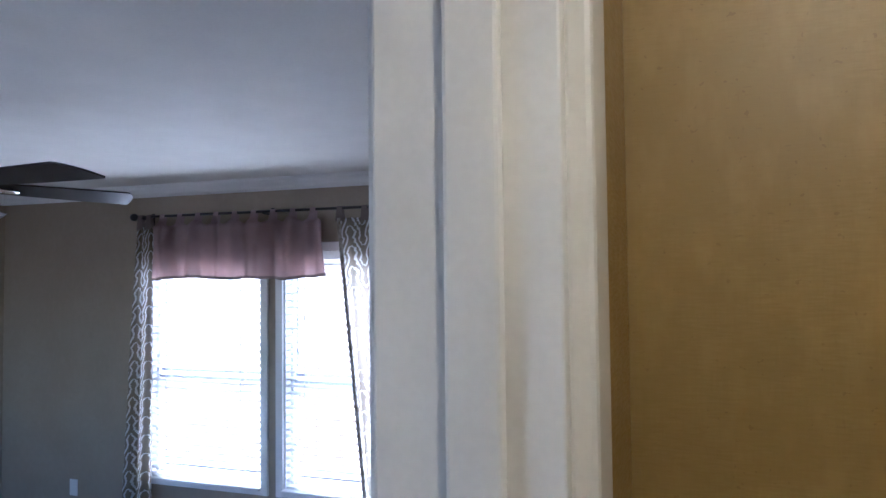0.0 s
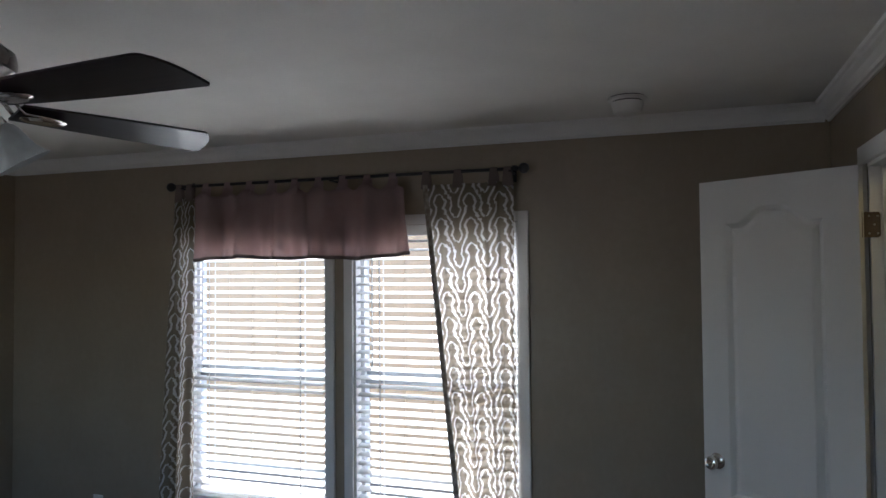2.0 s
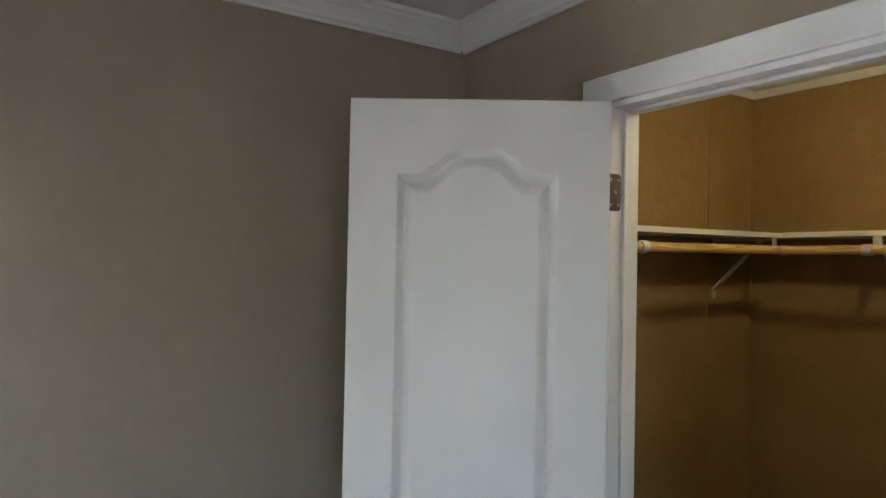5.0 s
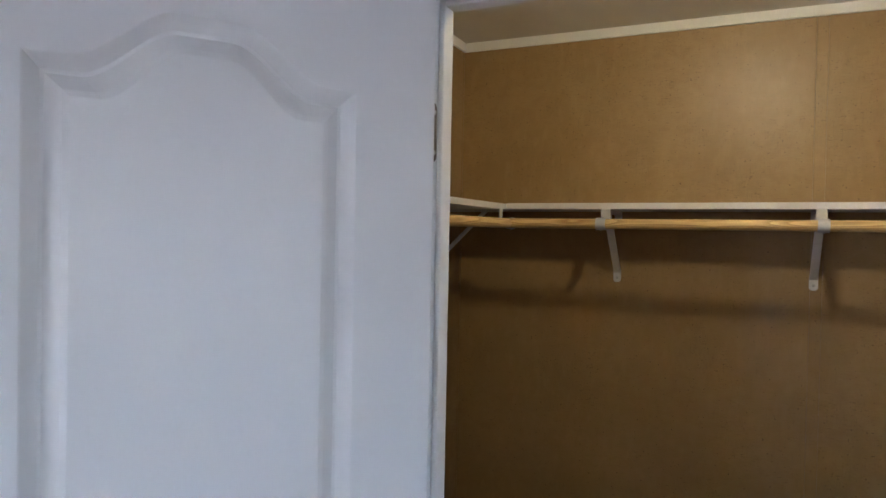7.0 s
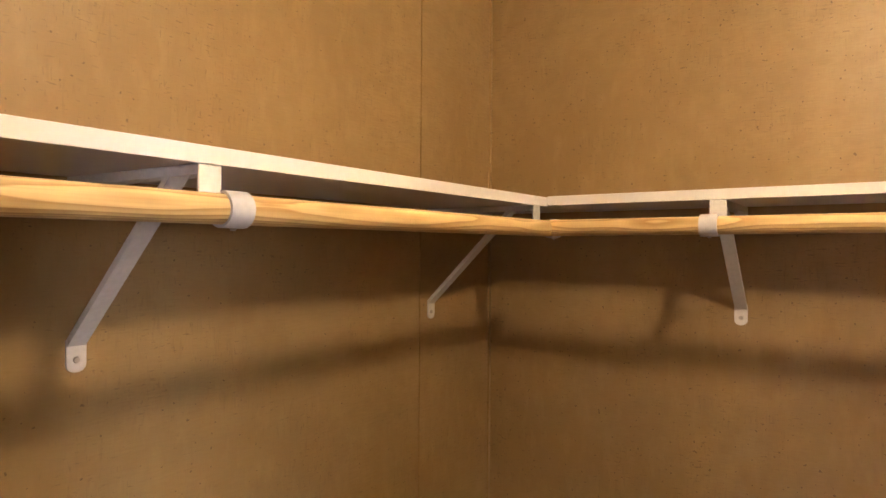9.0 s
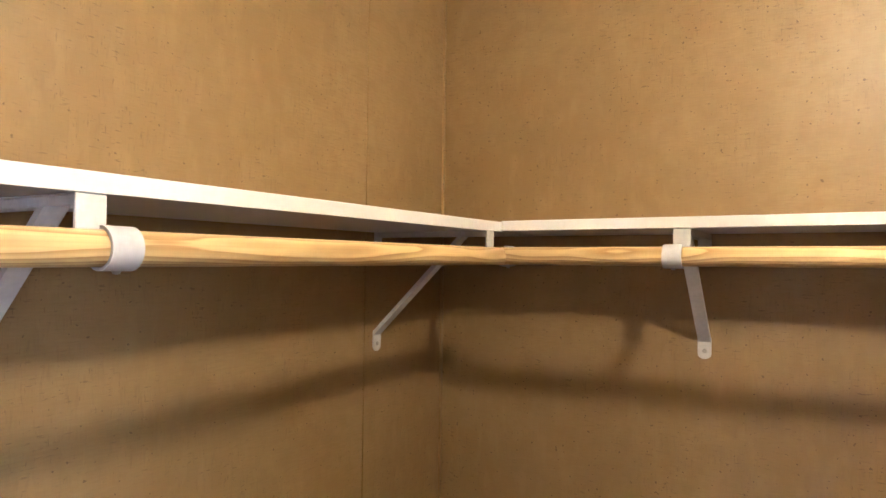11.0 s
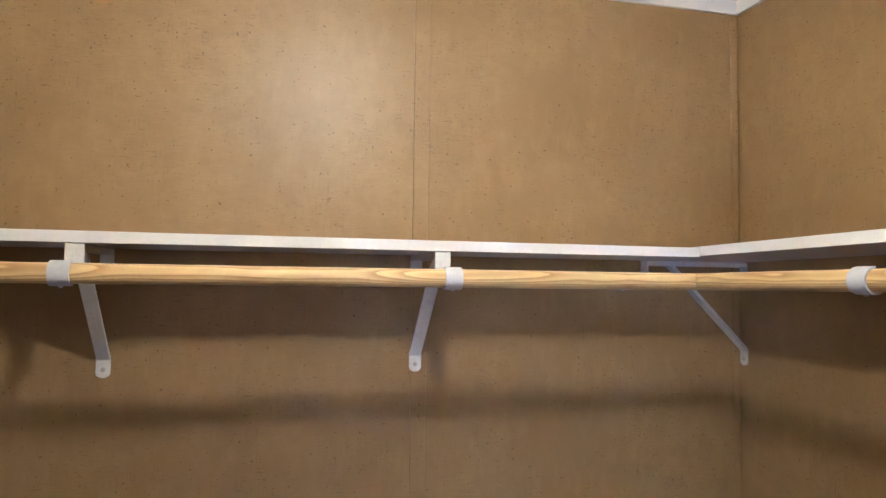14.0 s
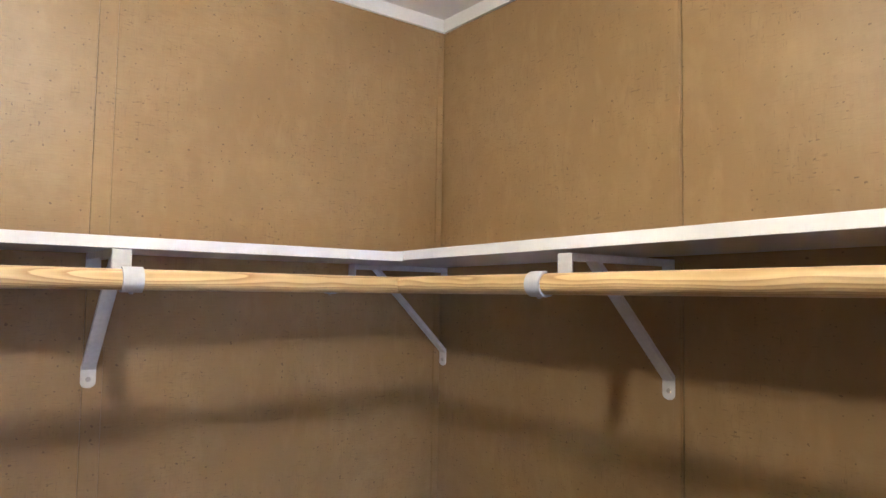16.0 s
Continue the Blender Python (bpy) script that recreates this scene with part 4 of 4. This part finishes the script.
def shelf_bracket(reach, drop):
    """Shelf-and-rod bracket. Local: wall at y = 0, room towards -y, z from the shelf's underside down; reach: to the rod's axis; drop: from there back to the plate at the shelf's edge."""
    b = thing("shelf_bracket", "white steel shelf and rod bracket with diagonal brace", "bracket", group="closet shelf brackets")
    w = 0.0130
    rz = CROD_Z - SH_B
    bm = a_box(-w, w, -0.0025, -0.0003, -0.052, -0.0005, bevel=0.0008)
    part("wall_plate", bm, M_STEEL, b)
    bm = a_box(-w, w, -reach + drop, -0.003, -0.003, -0.0006, bevel=0.0008)
    box(bm, -w, -w + 0.0018, -reach + drop, -0.003, -0.012, -0.003)
    box(bm, w - 0.0018, w, -reach + drop, -0.003, -0.012, -0.003)
    part("arm", bm, M_STEEL, b)
    # drop plate in front of the shelf and the ring that holds the rod
    bm = a_box(-0.0150, 0.0150, -reach + drop - 0.002, -reach + drop + 0.002, rz + 0.004, -0.0008, bevel=0.0015)
    part("drop", bm, M_STEEL, b)
    bm = bmesh.new()
    n = 20
    rings = []
    for k in range(n + 1):
        a = math.radians(-75 + 255 * k / n) - math.pi / 2
        row = []
        for r in (ROD_R + 0.0006, ROD_R + 0.0036):
            for x in (-0.0150, 0.0150):
                row.append(bm.verts.new((x, -reach + r * math.cos(a + math.pi), rz + r * math.sin(a))))
        rings.append(row)
    for p, q in zip(rings, rings[1:]):
        bm.faces.new((p[0], p[1], q[1], q[0]))
        bm.faces.new((p[2], q[2], q[3], p[3]))
        bm.faces.new((p[0], q[0], q[2], p[2]))
        bm.faces.new((p[1], p[3], q[3], q[1]))
    bm.faces.new((rings[0][0], rings[0][2], rings[0][3], rings[0][1]))
    bm.faces.new((rings[-1][0], rings[-1][1], rings[-1][3], rings[-1][2]))
    box(bm, -0.0115, 0.0115, -reach + ROD_R + 0.001, -reach + drop, rz + 0.003, rz + 0.006)
    part("rod_hook", bm, M_CLIP, b, "milky white plastic-coated rod hook", smooth=True)
    part("screw", lathe([(0, 0), (0.004, 0), (0.003, -0.0025), (0, -0.003)], 12, pose(0, -reach - 0.002, rz - ROD_R - 0.0034)), M_SCREW, b)
    # diagonal brace, a channel from the foot up to the arm
    foot_z = 1.555 - SH_B
    bm = bmesh.new()
    top_y = -0.216
    prof = [(-0.0118, 0), (0.0118, 0), (0.0118, 0.008), (0.0100, 0.008), (0.0100, 0.0018), (-0.0100, 0.0018), (-0.0100, 0.008), (-0.0118, 0.008)]
    d = Vector((0, top_y + 0.003, -0.006 - foot_z)).normalized()
    nrm = Vector((0, -d.z, d.y))
    ends = []
    for e in (Vector((0, -0.003, foot_z)), Vector((0, top_y, -0.006))):
        ends.append([bm.verts.new(e + Vector((px, 0, 0)) + nrm * (-py if nrm.y < 0 else py)) for px, py in prof])
    k = len(prof)
    for i in range(k):
        bm.faces.new((ends[0][i], ends[0][(i + 1) % k], ends[1][(i + 1) % k], ends[1][i]))
    part("brace", bm, M_STEEL, b)
    bm = bmesh.new()
    shape = [(-w, foot_z + 0.008)] + [(w * math.cos(a), foot_z - 0.024 + 0.010 * math.sin(a)) for a in [math.pi + math.pi * q / 8 for q in range(9)]] + [(w, foot_z + 0.008)]
    two = [[bm.verts.new((px, yy, pz)) for px, pz in shape] for yy in (-0.0028, -0.0003)]
    bm.faces.new(two[0])
    bm.faces.new(list(reversed(two[1])))
    for q in range(len(shape)):
        bm.faces.new((two[0][q], two[1][q], two[1][(q + 1) % len(shape)], two[0][(q + 1) % len(shape)]))
    part("foot", bm, M_STEEL, b)
    part("screw", lathe([(0, 0), (0.0045, 0), (0.0035, 0.002), (0, 0.0024)], 12, pose(0, -0.0028, foot_z - 0.018, 90, 0, 0)), M_SCREW, b)
    part("screw", lathe([(0, 0), (0.0045, 0), (0.0035, 0.002), (0, 0.0024)], 12, pose(0, -0.0025, -0.036, 90, 0, 0)), M_SCREW, b)
    return b


def put(reach, drop, rows):
    first = None
    for m in rows:
        if first is None:
            first = shelf_bracket(reach, drop)
            first.matrix_basis = m
        else:
            copy_thing(first, m)


def at_wall(x, y, turn, slope=0.0):
    return pose(x, y, SH_B + slope * max(0.0, SX - x), 0, 0, turn)


put(CX1 - ROD_XE, SX - ROD_XE + 0.004, [at_wall(CX1, -0.640, -90), at_wall(CX1, -1.254, -90)])
put(CY1 - ROD_YN, SYN - ROD_YN + 0.004, [at_wall(1.264, CY1, 0), at_wall(0.462, CY1, 0, -NORTH_FALL)])
put(ROD_YS - CY0, ROD_YS - SYS + 0.004, [at_wall(1.524, CY0, 180), at_wall(0.860, CY0, 180, SOUTH_ROD_RISE)])

# closet ceiling lamp: a bare bulb on a porcelain base
lamp = thing("ceiling_lamp", "lit bare bulb on a white porcelain ceiling base", "lamp", at=pose(0.56, -1.10, CEIL_C))
part("base", lathe([(0, 0.0), (0.06, 0.0), (0.058, -0.018), (0.03, -0.03), (0, -0.03)], 24), M_PLASTIC, lamp, smooth=True)
part("bulb", lathe([(0.0, -0.126)] + [(0.036 * math.sin(a), -0.077 - 0.049 * math.cos(a)) for a in [math.pi * k / 10 for k in range(1, 10)]] + [(0.0, -0.025)], 20), M_BULB, lamp, smooth=True)
lamp = copy_thing(lamp, pose(0.42, -3.95, CEIL))
lamp["label"] = "lit bare bulb on the hallway ceiling"
for o in lamp.children:
    if o.name.startswith("bulb"):
        o.data = o.data.copy()
        o.data.materials[0] = M_HALLBULB

# ---------------------------------------------------------------- outside
solid("ground", a_box(-600, 600, -600, 600, -0.52, -0.50), M_GRASS, "pale dry side yard beside the house", "ground", "structure")
house = thing("neighbour_house", "tan board-sided neighbouring house across the side yard", "house", at=pose(0, 3.3, 0))
me = mesh_of("board", a_box(-0.1505, 0.1505, 0.0, 0.02, -0.45, 2.35, bevel=0.004), M_FENCE)
for k in range(44):
    o = new("board", me)
    o.parent = house
    o.matrix_basis = pose(-8.0 + 0.305 * k, random.uniform(0, 0.004), 0)
part("wall", a_box(-8.16, 5.28, 0.026, 0.20, -0.5, 2.40), M_SIDING, house)
part("skirting", a_box(-8.16, 5.28, -0.01, 0.02, -0.498, -0.452), M_SIDING, house)
bm = bmesh.new()
extrude(bm, [(0.15, 2.36), (0.15, 2.46), (-2.5, 2.9), (-5.2, 2.46), (-5.2, 2.36)], "x", -8.4, 5.5)
part("roof", bm, M_SIDING, house, "pale shingled low-pitched roof")
